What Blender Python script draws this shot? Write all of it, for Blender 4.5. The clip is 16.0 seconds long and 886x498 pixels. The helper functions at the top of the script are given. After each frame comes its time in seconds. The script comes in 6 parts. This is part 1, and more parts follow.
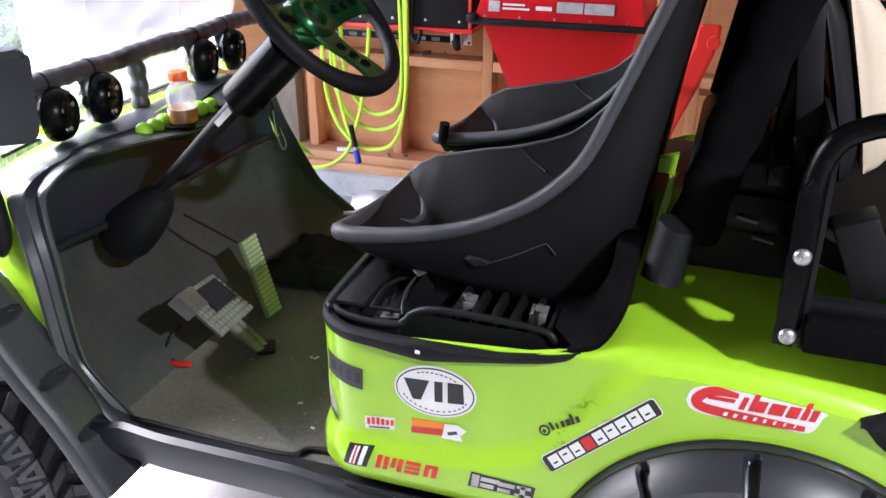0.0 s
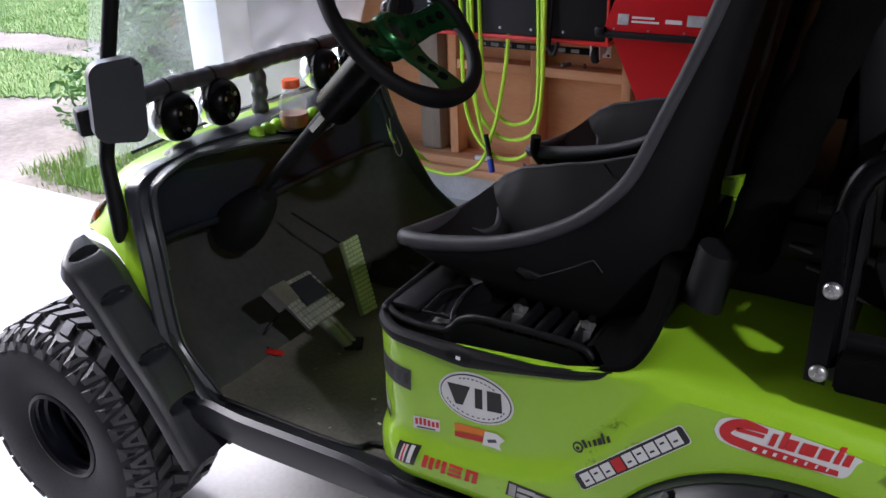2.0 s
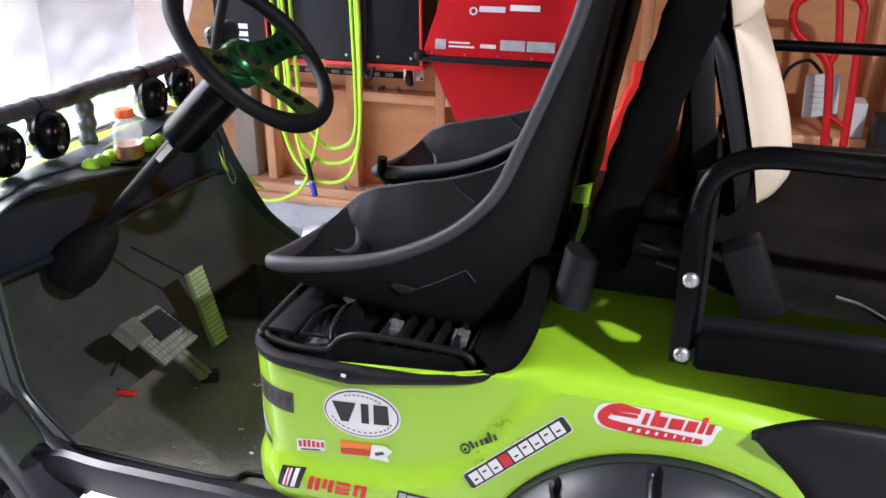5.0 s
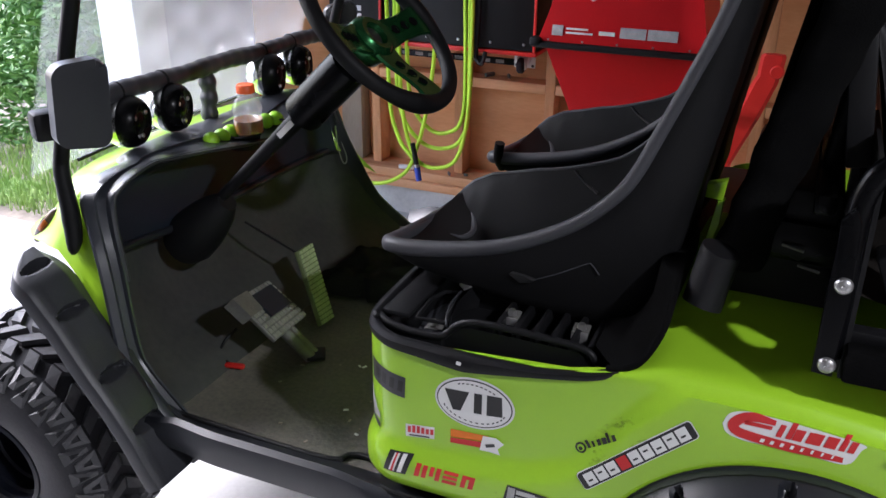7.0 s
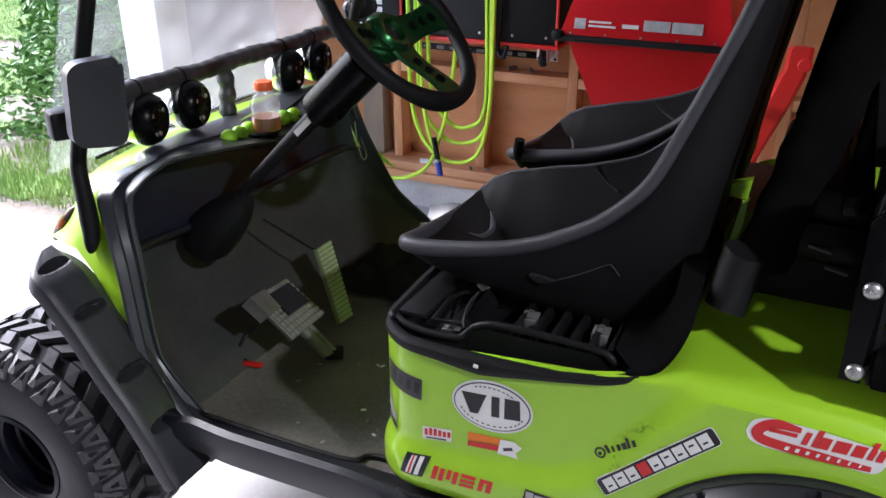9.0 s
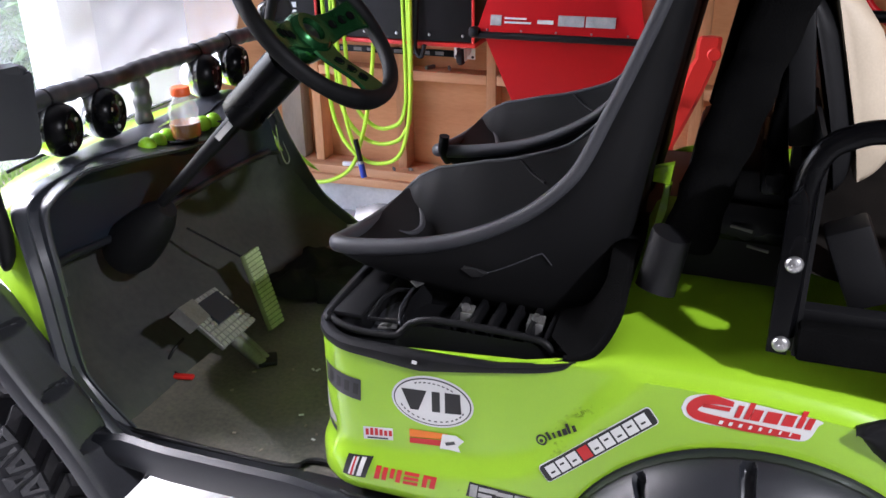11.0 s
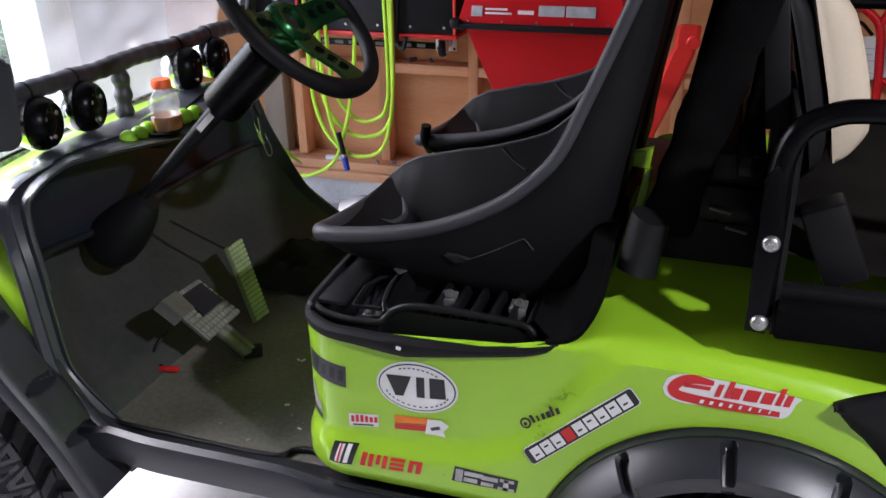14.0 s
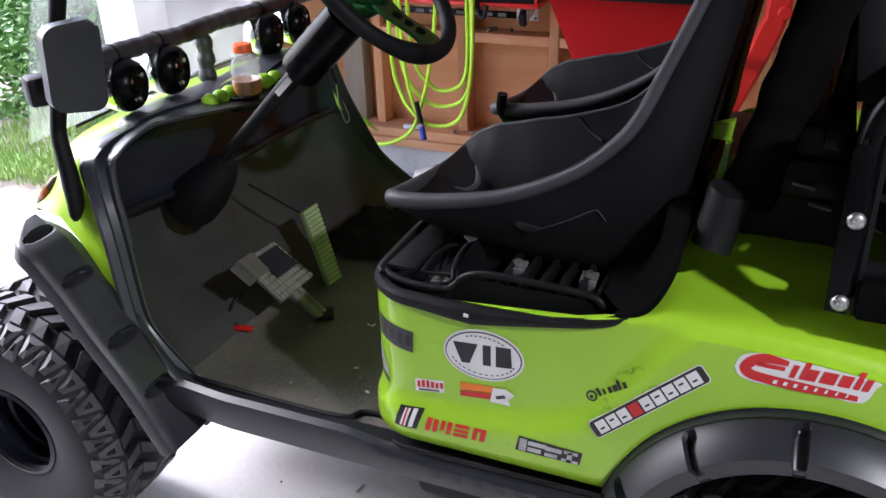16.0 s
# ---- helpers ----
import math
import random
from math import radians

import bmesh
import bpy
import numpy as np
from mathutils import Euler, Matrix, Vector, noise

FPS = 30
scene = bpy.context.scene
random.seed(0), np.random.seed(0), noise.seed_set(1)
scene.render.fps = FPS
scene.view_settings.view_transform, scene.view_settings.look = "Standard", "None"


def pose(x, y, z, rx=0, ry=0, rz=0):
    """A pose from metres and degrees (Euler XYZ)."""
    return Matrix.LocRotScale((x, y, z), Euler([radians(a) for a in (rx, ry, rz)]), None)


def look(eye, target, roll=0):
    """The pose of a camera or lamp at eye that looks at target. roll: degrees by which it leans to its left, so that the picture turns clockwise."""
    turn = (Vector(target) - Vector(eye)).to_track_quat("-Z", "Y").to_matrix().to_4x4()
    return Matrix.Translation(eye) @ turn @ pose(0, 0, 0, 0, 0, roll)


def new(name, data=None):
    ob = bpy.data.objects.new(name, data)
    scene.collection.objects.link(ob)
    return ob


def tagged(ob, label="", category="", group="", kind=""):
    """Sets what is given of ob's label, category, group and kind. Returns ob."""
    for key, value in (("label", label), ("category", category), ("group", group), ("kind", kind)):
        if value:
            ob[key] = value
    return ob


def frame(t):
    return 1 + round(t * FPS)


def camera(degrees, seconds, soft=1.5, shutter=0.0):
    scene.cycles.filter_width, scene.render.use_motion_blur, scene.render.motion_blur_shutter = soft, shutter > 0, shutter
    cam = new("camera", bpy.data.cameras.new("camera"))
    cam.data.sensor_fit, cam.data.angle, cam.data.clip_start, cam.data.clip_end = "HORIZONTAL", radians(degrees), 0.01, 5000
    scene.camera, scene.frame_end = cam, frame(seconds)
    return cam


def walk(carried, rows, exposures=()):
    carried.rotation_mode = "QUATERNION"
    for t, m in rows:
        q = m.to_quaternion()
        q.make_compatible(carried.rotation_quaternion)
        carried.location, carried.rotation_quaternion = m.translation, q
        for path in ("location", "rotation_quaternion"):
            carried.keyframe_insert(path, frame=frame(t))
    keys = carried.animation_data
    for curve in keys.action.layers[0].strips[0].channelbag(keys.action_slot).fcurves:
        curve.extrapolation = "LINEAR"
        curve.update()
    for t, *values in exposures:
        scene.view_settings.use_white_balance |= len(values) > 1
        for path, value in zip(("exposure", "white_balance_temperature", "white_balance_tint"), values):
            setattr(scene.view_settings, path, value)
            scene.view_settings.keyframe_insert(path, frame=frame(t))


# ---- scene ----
cam = camera(54.36, 16.0)
PATH = [
    (0, (-0.0042, 0.0100, 1.4539), (-0.5827, 1.7161, 0.5852), -0.25),
    (0.5, (0.0856, 0.0303, 1.4578), (-0.6037, 1.7080, 0.6152), -0.47),
    (1, (0.1667, 0.0554, 1.4662), (-0.7301, 1.6290, 0.6181), -1.99),
    (1.5, (0.1814, 0.0561, 1.4663), (-0.7622, 1.5982, 0.6110), -2.15),
    (2, (0.1801, 0.0611, 1.4652), (-0.7671, 1.6079, 0.6226), -2.19),
    (2.5, (0.1372, 0.0474, 1.4649), (-0.7852, 1.6051, 0.6148), -2.71),
    (3, (0.0655, 0.0273, 1.4610), (-0.6558, 1.6776, 0.5914), -2.12),
    (3.5, (0.0546, -0.0062, 1.4666), (-0.5349, 1.7026, 0.6107), -0.27),
    (4, (0.0836, -0.0276, 1.4797), (-0.4595, 1.7075, 0.6464), -0.04),
    (4.2, (0.0923, -0.0329, 1.4820), (-0.4461, 1.7110, 0.6641), -0.47),
    (6.5, (0.0575, -0.0159, 1.4609), (-0.4755, 1.7381, 0.6614), 1.67),
    (7, (0.0299, -0.0130, 1.4579), (-0.6896, 1.6612, 0.6336), 0.34),
    (7.5, (0.0247, 0.0067, 1.4597), (-0.7659, 1.6444, 0.6271), -0.08),
    (8, (0.0261, 0.0129, 1.4609), (-0.7586, 1.6570, 0.6354), 0.15),
    (8.5, (0.0301, 0.0129, 1.4645), (-0.7562, 1.6546, 0.6360), -0.09),
    (9, (0.0293, 0.0142, 1.4606), (-0.7376, 1.6588, 0.6198), -0.34),
    (9.5, (0.0257, 0.0159, 1.4586), (-0.7307, 1.6631, 0.6131), -1.33),
    (10, (0.0227, 0.0161, 1.4557), (-0.6596, 1.6926, 0.6050), -0.93),
    (10.2, (0.0227, 0.0135, 1.4569), (-0.6204, 1.7082, 0.6117), -0.25),
    (12.3, (0.0118, 0.0006, 1.4414), (-0.5733, 1.7188, 0.6015), -1.42),
    (12.5, (0.0170, -0.0058, 1.4425), (-0.5756, 1.7025, 0.5879), -1.62),
    (13, (0.0264, -0.0144, 1.4451), (-0.5611, 1.7046, 0.6084), -1.51),
    (13.5, (0.0274, -0.0135, 1.4488), (-0.5522, 1.7064, 0.6086), -1.51),
    (14, (0.0276, -0.0037, 1.4432), (-0.5453, 1.7143, 0.5946), -1.28),
    (14.5, (0.0352, -0.0004, 1.4411), (-0.5977, 1.6978, 0.5951), -1.63),
    (15, (0.0391, 0.0052, 1.4418), (-0.6452, 1.6745, 0.5785), -2.16),
    (15.5, (0.0449, 0.0045, 1.4385), (-0.6625, 1.6515, 0.5514), -2.45),
    (16, (0.0352, 0.0001, 1.4333), (-0.6940, 1.6306, 0.5332), -1.95),
]
walk(cam, [(t, look(eye, target, roll)) for t, eye, target, roll in PATH], [(0, 3.28, 5600, 19), (0.5, 3.1, 5600, 19), (1, 2.45, 5600, 18), (1.5, 1.85, 5600, 18), (2.3, 1.85, 5600, 18), (3, 3.0, 5600, 19), (4, 3.15, 5600, 19), (6.5, 2.82, 5600, 18), (7.2, 2.18, 5600, 17), (8, 2.15, 5600, 17), (8.7, 2.32, 5600, 18), (9.5, 2.58, 5600, 18), (10, 2.87, 5600, 19), (12.5, 2.87, 5600, 19), (14.5, 2.38, 5600, 19), (16, 2.5, 5600, 19)])

# ---- world, sun and lamps ----
world = bpy.data.worlds.new("world")
scene.world = world
world.use_nodes = True
wn = world.node_tree.nodes
sky = wn.new("ShaderNodeTexSky")
sky.sky_type, sky.sun_disc = "NISHITA", False
sky.sun_elevation, sky.sun_rotation = radians(44), radians(270)
sky.air_density, sky.dust_density = 1.0, 4.0
wn["Background"].inputs["Strength"].default_value = 0.15
world.node_tree.links.new(sky.outputs[0], wn["Background"].inputs[0])

sun = new("sun", bpy.data.lights.new("sun", "SUN"))
sun.data.energy, sun.data.angle, sun.data.color = 1.15, radians(25), (1.0, 0.97, 0.92)
sun.matrix_world = look((-6, 1.2, 5.8), (0, 1, 0))

# ---- helpers of this scene ----
def lamp(name, m, sx, sy, watts, colour):
    ob = new(name, bpy.data.lights.new(name, "AREA"))
    ob.data.shape, ob.data.size, ob.data.size_y = "RECTANGLE", sx, sy
    ob.data.energy, ob.data.color = watts, colour
    ob.matrix_world = m
    return ob


def thing(name, label, category, at=(0, 0, 0), group="", kind=""):
    ob = new(name)
    ob.empty_display_size = 0.1
    ob.location = at
    return tagged(ob, label, category, group, kind)


def part(name, bm, material, parent=None, label="", smooth=40, data=None):
    """One mesh object in world coordinates, under a thing or a part."""
    if data is None:
        data = bpy.data.meshes.new(name)
        bmesh.ops.recalc_face_normals(bm, faces=bm.faces)
        bm.to_mesh(data)
        bm.free()
        data.materials.append(material)
        if smooth:
            data.polygons.foreach_set("use_smooth", [True] * len(data.polygons))
            data.set_sharp_from_angle(angle=radians(smooth))
    ob = new(name, data)
    if parent:
        ob.parent = parent
        m = Matrix.Translation(parent.location)
        if parent.parent:
            m = Matrix.Translation((0, 0, 0))
        ob.matrix_parent_inverse = Matrix.Translation(-parent.location) if not parent.parent else Matrix.Identity(4)
    if label:
        ob["label"] = label
    return ob


def whole(name, bm, material, label, category, group="", kind="", smooth=40):
    return tagged(part(name, bm, material, None, label, smooth), label, category, group, kind)


def add_box(bm, size, m=None, bevel=0.0, seg=2):
    r = bmesh.ops.create_cube(bm, size=1.0)
    vs = r["verts"]
    bmesh.ops.scale(bm, vec=size, verts=vs)
    if bevel:
        es = list({e for v in vs for e in v.link_edges})
        g = bmesh.ops.bevel(bm, geom=es, offset=bevel, segments=seg, profile=0.5, affect="EDGES")
        vs = list({v for f in g["faces"] for v in f.verts} | {v for v in vs if v.is_valid})
    if m is not None:
        bmesh.ops.transform(bm, matrix=m, verts=vs)
    return vs


def box(x0, x1, y0, y1, z0, z1, bevel=0.0, bm=None):
    bm = bm or bmesh.new()
    add_box(bm, (x1 - x0, y1 - y0, z1 - z0), Matrix.Translation(((x0 + x1) / 2, (y0 + y1) / 2, (z0 + z1) / 2)), bevel)
    return bm


def turned(m, size, bevel=0.0, bm=None):
    bm = bm or bmesh.new()
    add_box(bm, size, m, bevel)
    return bm


def skin(rows, closed=False, caps=False, bm=None):
    """A surface through rows of points, each row as long as the others."""
    bm = bm or bmesh.new()
    vs = [[bm.verts.new(p) for p in row] for row in rows]
    n = len(rows[0])
    for a, b in zip(vs, vs[1:]):
        for i in range(n if closed else n - 1):
            j = (i + 1) % n
            bm.faces.new((a[i], a[j], b[j], b[i]))
    if caps:
        bm.faces.new(vs[0][::-1])
        bm.faces.new(vs[-1])
    return bm


def smooth_line(pts, per=8):
    """Catmull-Rom through the points."""
    P = [Vector(p) for p in pts]
    P = [P[0] * 2 - P[1]] + P + [P[-1] * 2 - P[-2]]
    out = []
    for a, b, c, d in zip(P, P[1:], P[2:], P[3:]):
        for k in range(per):
            t = k / per
            out.append(0.5 * (2 * b + (c - a) * t + (2 * a - 5 * b + 4 * c - d) * t * t + (3 * b - a - 3 * c + d) * t ** 3))
    return out + [P[-2]]


def tube(pts, radius, sides=12, caps=True, bm=None, flat=1.0):
    """A tube along points; radius is a number or a function of 0..1."""
    P = [Vector(p) for p in pts]
    n = len(P)
    ref = None
    rows = []
    for i, p in enumerate(P):
        d = (P[min(i + 1, n - 1)] - P[max(i - 1, 0)]).normalized()
        if ref is None:
            ref = Vector((0, 0, 1)) if abs(d.z) < 0.9 else Vector((1, 0, 0))
        a = (ref - d * ref.dot(d)).normalized()
        ref = a
        b = d.cross(a)
        r = radius(i / (n - 1)) if callable(radius) else radius
        rows.append([p + (a * math.cos(2 * math.pi * k / sides) * flat + b * math.sin(2 * math.pi * k / sides)) * r for k in range(sides)])
    return skin(rows, True, caps, bm)


def lathe(profile, m, sides=32, bm=None, caps=False):
    """profile: (radius, height) pairs, turned about z, then moved by m."""
    rows = [[m @ Vector((r * math.cos(2 * math.pi * k / sides), r * math.sin(2 * math.pi * k / sides), h)) for k in range(sides)] for r, h in profile]
    return skin(rows, True, caps, bm)


def plate(outline, depth, m, bevel=0.0, bm=None):
    """A flat outline (u, v), depth thick along its normal, moved by m."""
    bm = bm or bmesh.new()
    lo = [bm.verts.new(m @ Vector((u, v, 0))) for u, v in outline]
    hi = [bm.verts.new(m @ Vector((u, v, depth))) for u, v in outline]
    n = len(outline)
    faces = [bm.faces.new(lo[::-1]), bm.faces.new(hi)]
    for i in range(n):
        faces.append(bm.faces.new((lo[i], lo[(i + 1) % n], hi[(i + 1) % n], hi[i])))
    if bevel:
        es = list({e for f in faces[:2] for e in f.edges})
        bmesh.ops.bevel(bm, geom=es, offset=bevel, segments=2, profile=0.5, affect="EDGES")
    return bm


def rounded(w, h, r, n=5):
    pts = []
    for cx, cy, a0 in ((w / 2 - r, h / 2 - r, 0), (-w / 2 + r, h / 2 - r, 90), (-w / 2 + r, -h / 2 + r, 180), (w / 2 - r, -h / 2 + r, 270)):
        for k in range(n + 1):
            a = radians(a0 + 90 * k / n)
            pts.append((cx + r * math.cos(a), cy + r * math.sin(a)))
    return pts


def ease(x, a, b):
    t = min(1, max(0, (x - a) / (b - a)))
    return t * t * (3 - 2 * t)


def curve(x, pts):
    """Straight pieces through (x, y) pairs."""
    return float(np.interp(x, [p[0] for p in pts], [p[1] for p in pts]))


XZ = Matrix(((1, 0, 0, 0), (0, 0, 1, 0), (0, 1, 0, 0), (0, 0, 0, 1)))   # u to x, v to z, depth to y
YZ = Matrix(((0, 0, 1, 0), (1, 0, 0, 0), (0, 1, 0, 0), (0, 0, 0, 1)))   # u to y, v to z, depth to x


def at(x, y, z):
    return Matrix.Translation((x, y, z))


# ---- materials ----
def material(name, c1, c2=None, rough=0.5, metal=0.0, scale=6.0, fine=90.0, bump=0.1, mix=0.5, rough2=None, stretch=(1, 1, 1), coat=0.0, spec=0.5, dist=0.002, rand=0.0):
    """Two colours mixed by a broad and a fine noise, with relief and uneven gloss."""
    mt = bpy.data.materials.new(name)
    mt.use_nodes = True
    nt = mt.node_tree
    N, L = nt.nodes, nt.links
    b = N["Principled BSDF"]
    tc, mp = N.new("ShaderNodeTexCoord"), N.new("ShaderNodeMapping")
    mp.inputs["Scale"].default_value = stretch
    L.new(tc.outputs["Object"], mp.inputs[0])
    n1, n2 = N.new("ShaderNodeTexNoise"), N.new("ShaderNodeTexNoise")
    for n, s, d in ((n1, scale, 5), (n2, fine, 3)):
        n.inputs["Scale"].default_value, n.inputs["Detail"].default_value = s, d
        L.new(mp.outputs[0], n.inputs["Vector"])
    add = N.new("ShaderNodeMath")
    add.operation = "MULTIPLY_ADD"
    L.new(n2.outputs[0], add.inputs[0])
    add.inputs[1].default_value = 0.45
    L.new(n1.outputs[0], add.inputs[2])
    ramp = N.new("ShaderNodeValToRGB")
    e = ramp.color_ramp.elements
    c2 = c2 or tuple(v * 0.8 for v in c1)
    e[0].position, e[1].position = 0.72 - 0.3 * (1 - mix) - 0.12, 0.72 + 0.25
    e[0].color, e[1].color = (*c1, 1), (*c2, 1)
    L.new(add.outputs[0], ramp.inputs[0])
    out = ramp.outputs[0]
    if rand:
        oi, hsv = N.new("ShaderNodeObjectInfo"), N.new("ShaderNodeHueSaturation")
        mr = N.new("ShaderNodeMapRange")
        mr.inputs[3].default_value, mr.inputs[4].default_value = 1 - rand, 1 + rand
        L.new(oi.outputs["Random"], mr.inputs[0])
        L.new(mr.outputs[0], hsv.inputs["Value"])
        L.new(out, hsv.inputs["Color"])
        out = hsv.outputs[0]
    L.new(out, b.inputs["Base Color"])
    b.inputs["Metallic"].default_value = metal
    b.inputs["Coat Weight"].default_value = coat
    b.inputs["Specular IOR Level"].default_value = spec
    mr = N.new("ShaderNodeMapRange")
    mr.inputs[1].default_value, mr.inputs[2].default_value = 0.3, 0.7
    mr.inputs[3].default_value, mr.inputs[4].default_value = rough, rough2 or min(1, rough * 1.3)
    L.new(n1.outputs[0], mr.inputs[0])
    L.new(mr.outputs[0], b.inputs["Roughness"])
    if bump:
        bp = N.new("ShaderNodeBump")
        bp.inputs["Strength"].default_value, bp.inputs["Distance"].default_value = bump, dist
        L.new(n2.outputs[0], bp.inputs["Height"])
        L.new(bp.outputs[0], b.inputs["Normal"])
    return mt


def hazy_sheet(name, low=0.03, high=0.09, gloss=0.03):
    """A clear acrylic sheet with dust: mostly see-through, a little milky."""
    mt = bpy.data.materials.new(name)
    mt.use_nodes = True
    N, L = mt.node_tree.nodes, mt.node_tree.links
    out = N["Material Output"]
    N.remove(N["Principled BSDF"])
    tr, gl, tl = N.new("ShaderNodeBsdfTransparent"), N.new("ShaderNodeBsdfGlossy"), N.new("ShaderNodeBsdfTranslucent")
    tr.inputs[0].default_value = (0.93, 0.95, 0.94, 1)
    gl.inputs["Roughness"].default_value = 0.03
    tl.inputs[0].default_value = (0.86, 0.88, 0.93, 1)
    m1, m2 = N.new("ShaderNodeMixShader"), N.new("ShaderNodeMixShader")
    no = N.new("ShaderNodeTexNoise")
    no.inputs["Scale"].default_value, no.inputs["Detail"].default_value = 9, 6
    mr = N.new("ShaderNodeMapRange")
    mr.inputs[1].default_value, mr.inputs[2].default_value, mr.inputs[3].default_value, mr.inputs[4].default_value = 0.3, 0.75, low, high
    L.new(no.outputs[0], mr.inputs[0])
    L.new(mr.outputs[0], m1.inputs[0])
    L.new(tr.outputs[0], m1.inputs[1])
    L.new(tl.outputs[0], m1.inputs[2])
    m2.inputs[0].default_value = gloss
    L.new(m1.outputs[0], m2.inputs[1])
    L.new(gl.outputs[0], m2.inputs[2])
    L.new(m2.outputs[0], out.inputs[0])
    return mt


LIME = material("lime_paint", (0.335, 0.605, 0.014), (0.30, 0.55, 0.012), rough=0.30, rough2=0.40, scale=3, fine=400, bump=0.012, coat=0.6)
BLACK = material("black_plastic", (0.0048, 0.0049, 0.0054), (0.010, 0.010, 0.011), spec=0.2, rough=0.42, scale=5, fine=500, bump=0.12, dist=0.0006)
# Black plastic raised in tone for the daylight on the front trim.
GREYBLACK = material("weathered_black_plastic", (0.020, 0.021, 0.0245), (0.044, 0.0455, 0.052), spec=0.5, rough=0.38, scale=4, fine=350, bump=0.2, dist=0.0008)
DASH = material("dark_dash_plastic", (0.009, 0.0135, 0.021), (0.016, 0.0225, 0.033), spec=0.28, rough=0.42, scale=4, fine=420, bump=0.2, dist=0.0006)
SURROUND = material("satin_surround_plastic", (0.026, 0.029, 0.036), (0.042, 0.046, 0.056), spec=0.8, rough=0.30, scale=4, fine=420, bump=0.15, dist=0.0005)
DASHTRIM = material("black_dash_plastic", (0.010, 0.011, 0.014), (0.019, 0.021, 0.026), spec=0.5, rough=0.34, scale=4, fine=420, bump=0.2, dist=0.0006)
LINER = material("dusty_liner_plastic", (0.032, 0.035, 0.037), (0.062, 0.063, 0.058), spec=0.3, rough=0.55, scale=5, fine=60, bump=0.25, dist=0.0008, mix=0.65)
GLOSSBLACK = material("gloss_black_metal", (0.0014, 0.0014, 0.0018), (0.0025, 0.0025, 0.003), spec=0.12, rough=0.2, rough2=0.35, scale=8, fine=60, bump=0.05)
VINYL = material("black_vinyl", (0.0052, 0.0052, 0.0056), (0.0095, 0.0095, 0.0101), spec=0.15, rough=0.55, rough2=0.68, scale=7, fine=900, bump=0.16, dist=0.0005)
# Black seat vinyl with the light on its rim put into a paler grey.
LITVINYL = material("grey_vinyl_piping", (0.034, 0.035, 0.040), (0.052, 0.053, 0.060), spec=0.4, rough=0.45, scale=7, fine=600, bump=0.15, dist=0.0006)
RUBBER = material("tyre_rubber", (0.020, 0.020, 0.023), (0.038, 0.038, 0.042), spec=0.2, rough=0.62, scale=6, fine=160, bump=0.25)
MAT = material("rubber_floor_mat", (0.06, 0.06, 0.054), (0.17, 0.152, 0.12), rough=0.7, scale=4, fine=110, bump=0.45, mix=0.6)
CARPET = material("dark_carpet", (0.006, 0.0052, 0.0046), (0.017, 0.0145, 0.0125), spec=0.04, rough=0.95, scale=9, fine=420, bump=0.8, mix=0.7)
ZINC = material("bright_zinc_plate", (0.72, 0.71, 0.66), (0.58, 0.57, 0.53), rough=0.4, metal=0.35, scale=18, fine=200, bump=0.1)
STEEL = material("zinc_steel", (0.55, 0.55, 0.56), (0.38, 0.37, 0.36), rough=0.32, metal=0.9, scale=18, fine=200, bump=0.1)
DULLSTEEL = material("dull_grey_metal", (0.20, 0.20, 0.19), (0.12, 0.115, 0.105), rough=0.5, metal=0.5, scale=20, fine=200, bump=0.2)
PODMETAL = material("dull_chrome", (0.72, 0.72, 0.73), (0.60, 0.60, 0.61), rough=0.14, metal=1.0, scale=10, fine=100, bump=0.0)
CHROME = material("chrome", (0.75, 0.75, 0.76), (0.6, 0.6, 0.6), rough=0.06, metal=1.0, scale=10, fine=100, bump=0.0)
GREENMETAL = material("green_anodised", (0.022, 0.12, 0.035), (0.014, 0.075, 0.022), rough=0.22, metal=0.75, scale=12, fine=120, bump=0.03)
LEATHER = material("black_leather", (0.0035, 0.0036, 0.004), (0.007, 0.007, 0.0076), spec=0.18, rough=0.5, scale=12, fine=700, bump=0.25, dist=0.0006)
WHITEVINYL = material("cream_vinyl", (0.66, 0.56, 0.42), (0.55, 0.46, 0.34), rough=0.45, scale=6, fine=300, bump=0.12)
RED = material("red_paint", (0.52, 0.006, 0.008), (0.44, 0.005, 0.007), spec=0.25, rough=0.35, scale=4, fine=200, bump=0.05)
REDPLASTIC = material("bright_red_plastic", (0.62, 0.02, 0.012), (0.5, 0.016, 0.01), rough=0.4, scale=5, fine=200, bump=0.06)
WOOD = material("fir_stud", (0.70, 0.37, 0.18), (0.50, 0.235, 0.10), rough=0.7, scale=4, fine=45, bump=0.25, stretch=(7, 7, 0.7), rand=0.12)
WOODLONG = material("fir_plate", (0.72, 0.40, 0.20), (0.54, 0.265, 0.12), rough=0.7, scale=4, fine=45, bump=0.25, stretch=(0.7, 7, 7), rand=0.12)
PLY = material("plywood_sheathing", (0.66, 0.335, 0.15), (0.52, 0.235, 0.095), rough=0.75, scale=2.5, fine=30, bump=0.2, stretch=(0.9, 3, 4))
OLDBOARD = material("grey_old_board", (0.35, 0.29, 0.22), (0.24, 0.19, 0.14), rough=0.8, scale=4, fine=40, bump=0.25, stretch=(5, 5, 0.8))
CONCRETE = material("garage_concrete", (0.55, 0.55, 0.545), (0.42, 0.42, 0.415), rough=0.8, scale=2.2, fine=70, bump=0.25, mix=0.6)
STEM = material("foundation_concrete", (0.66, 0.64, 0.59), (0.45, 0.435, 0.40), rough=0.9, scale=7, fine=60, bump=0.6, dist=0.004)
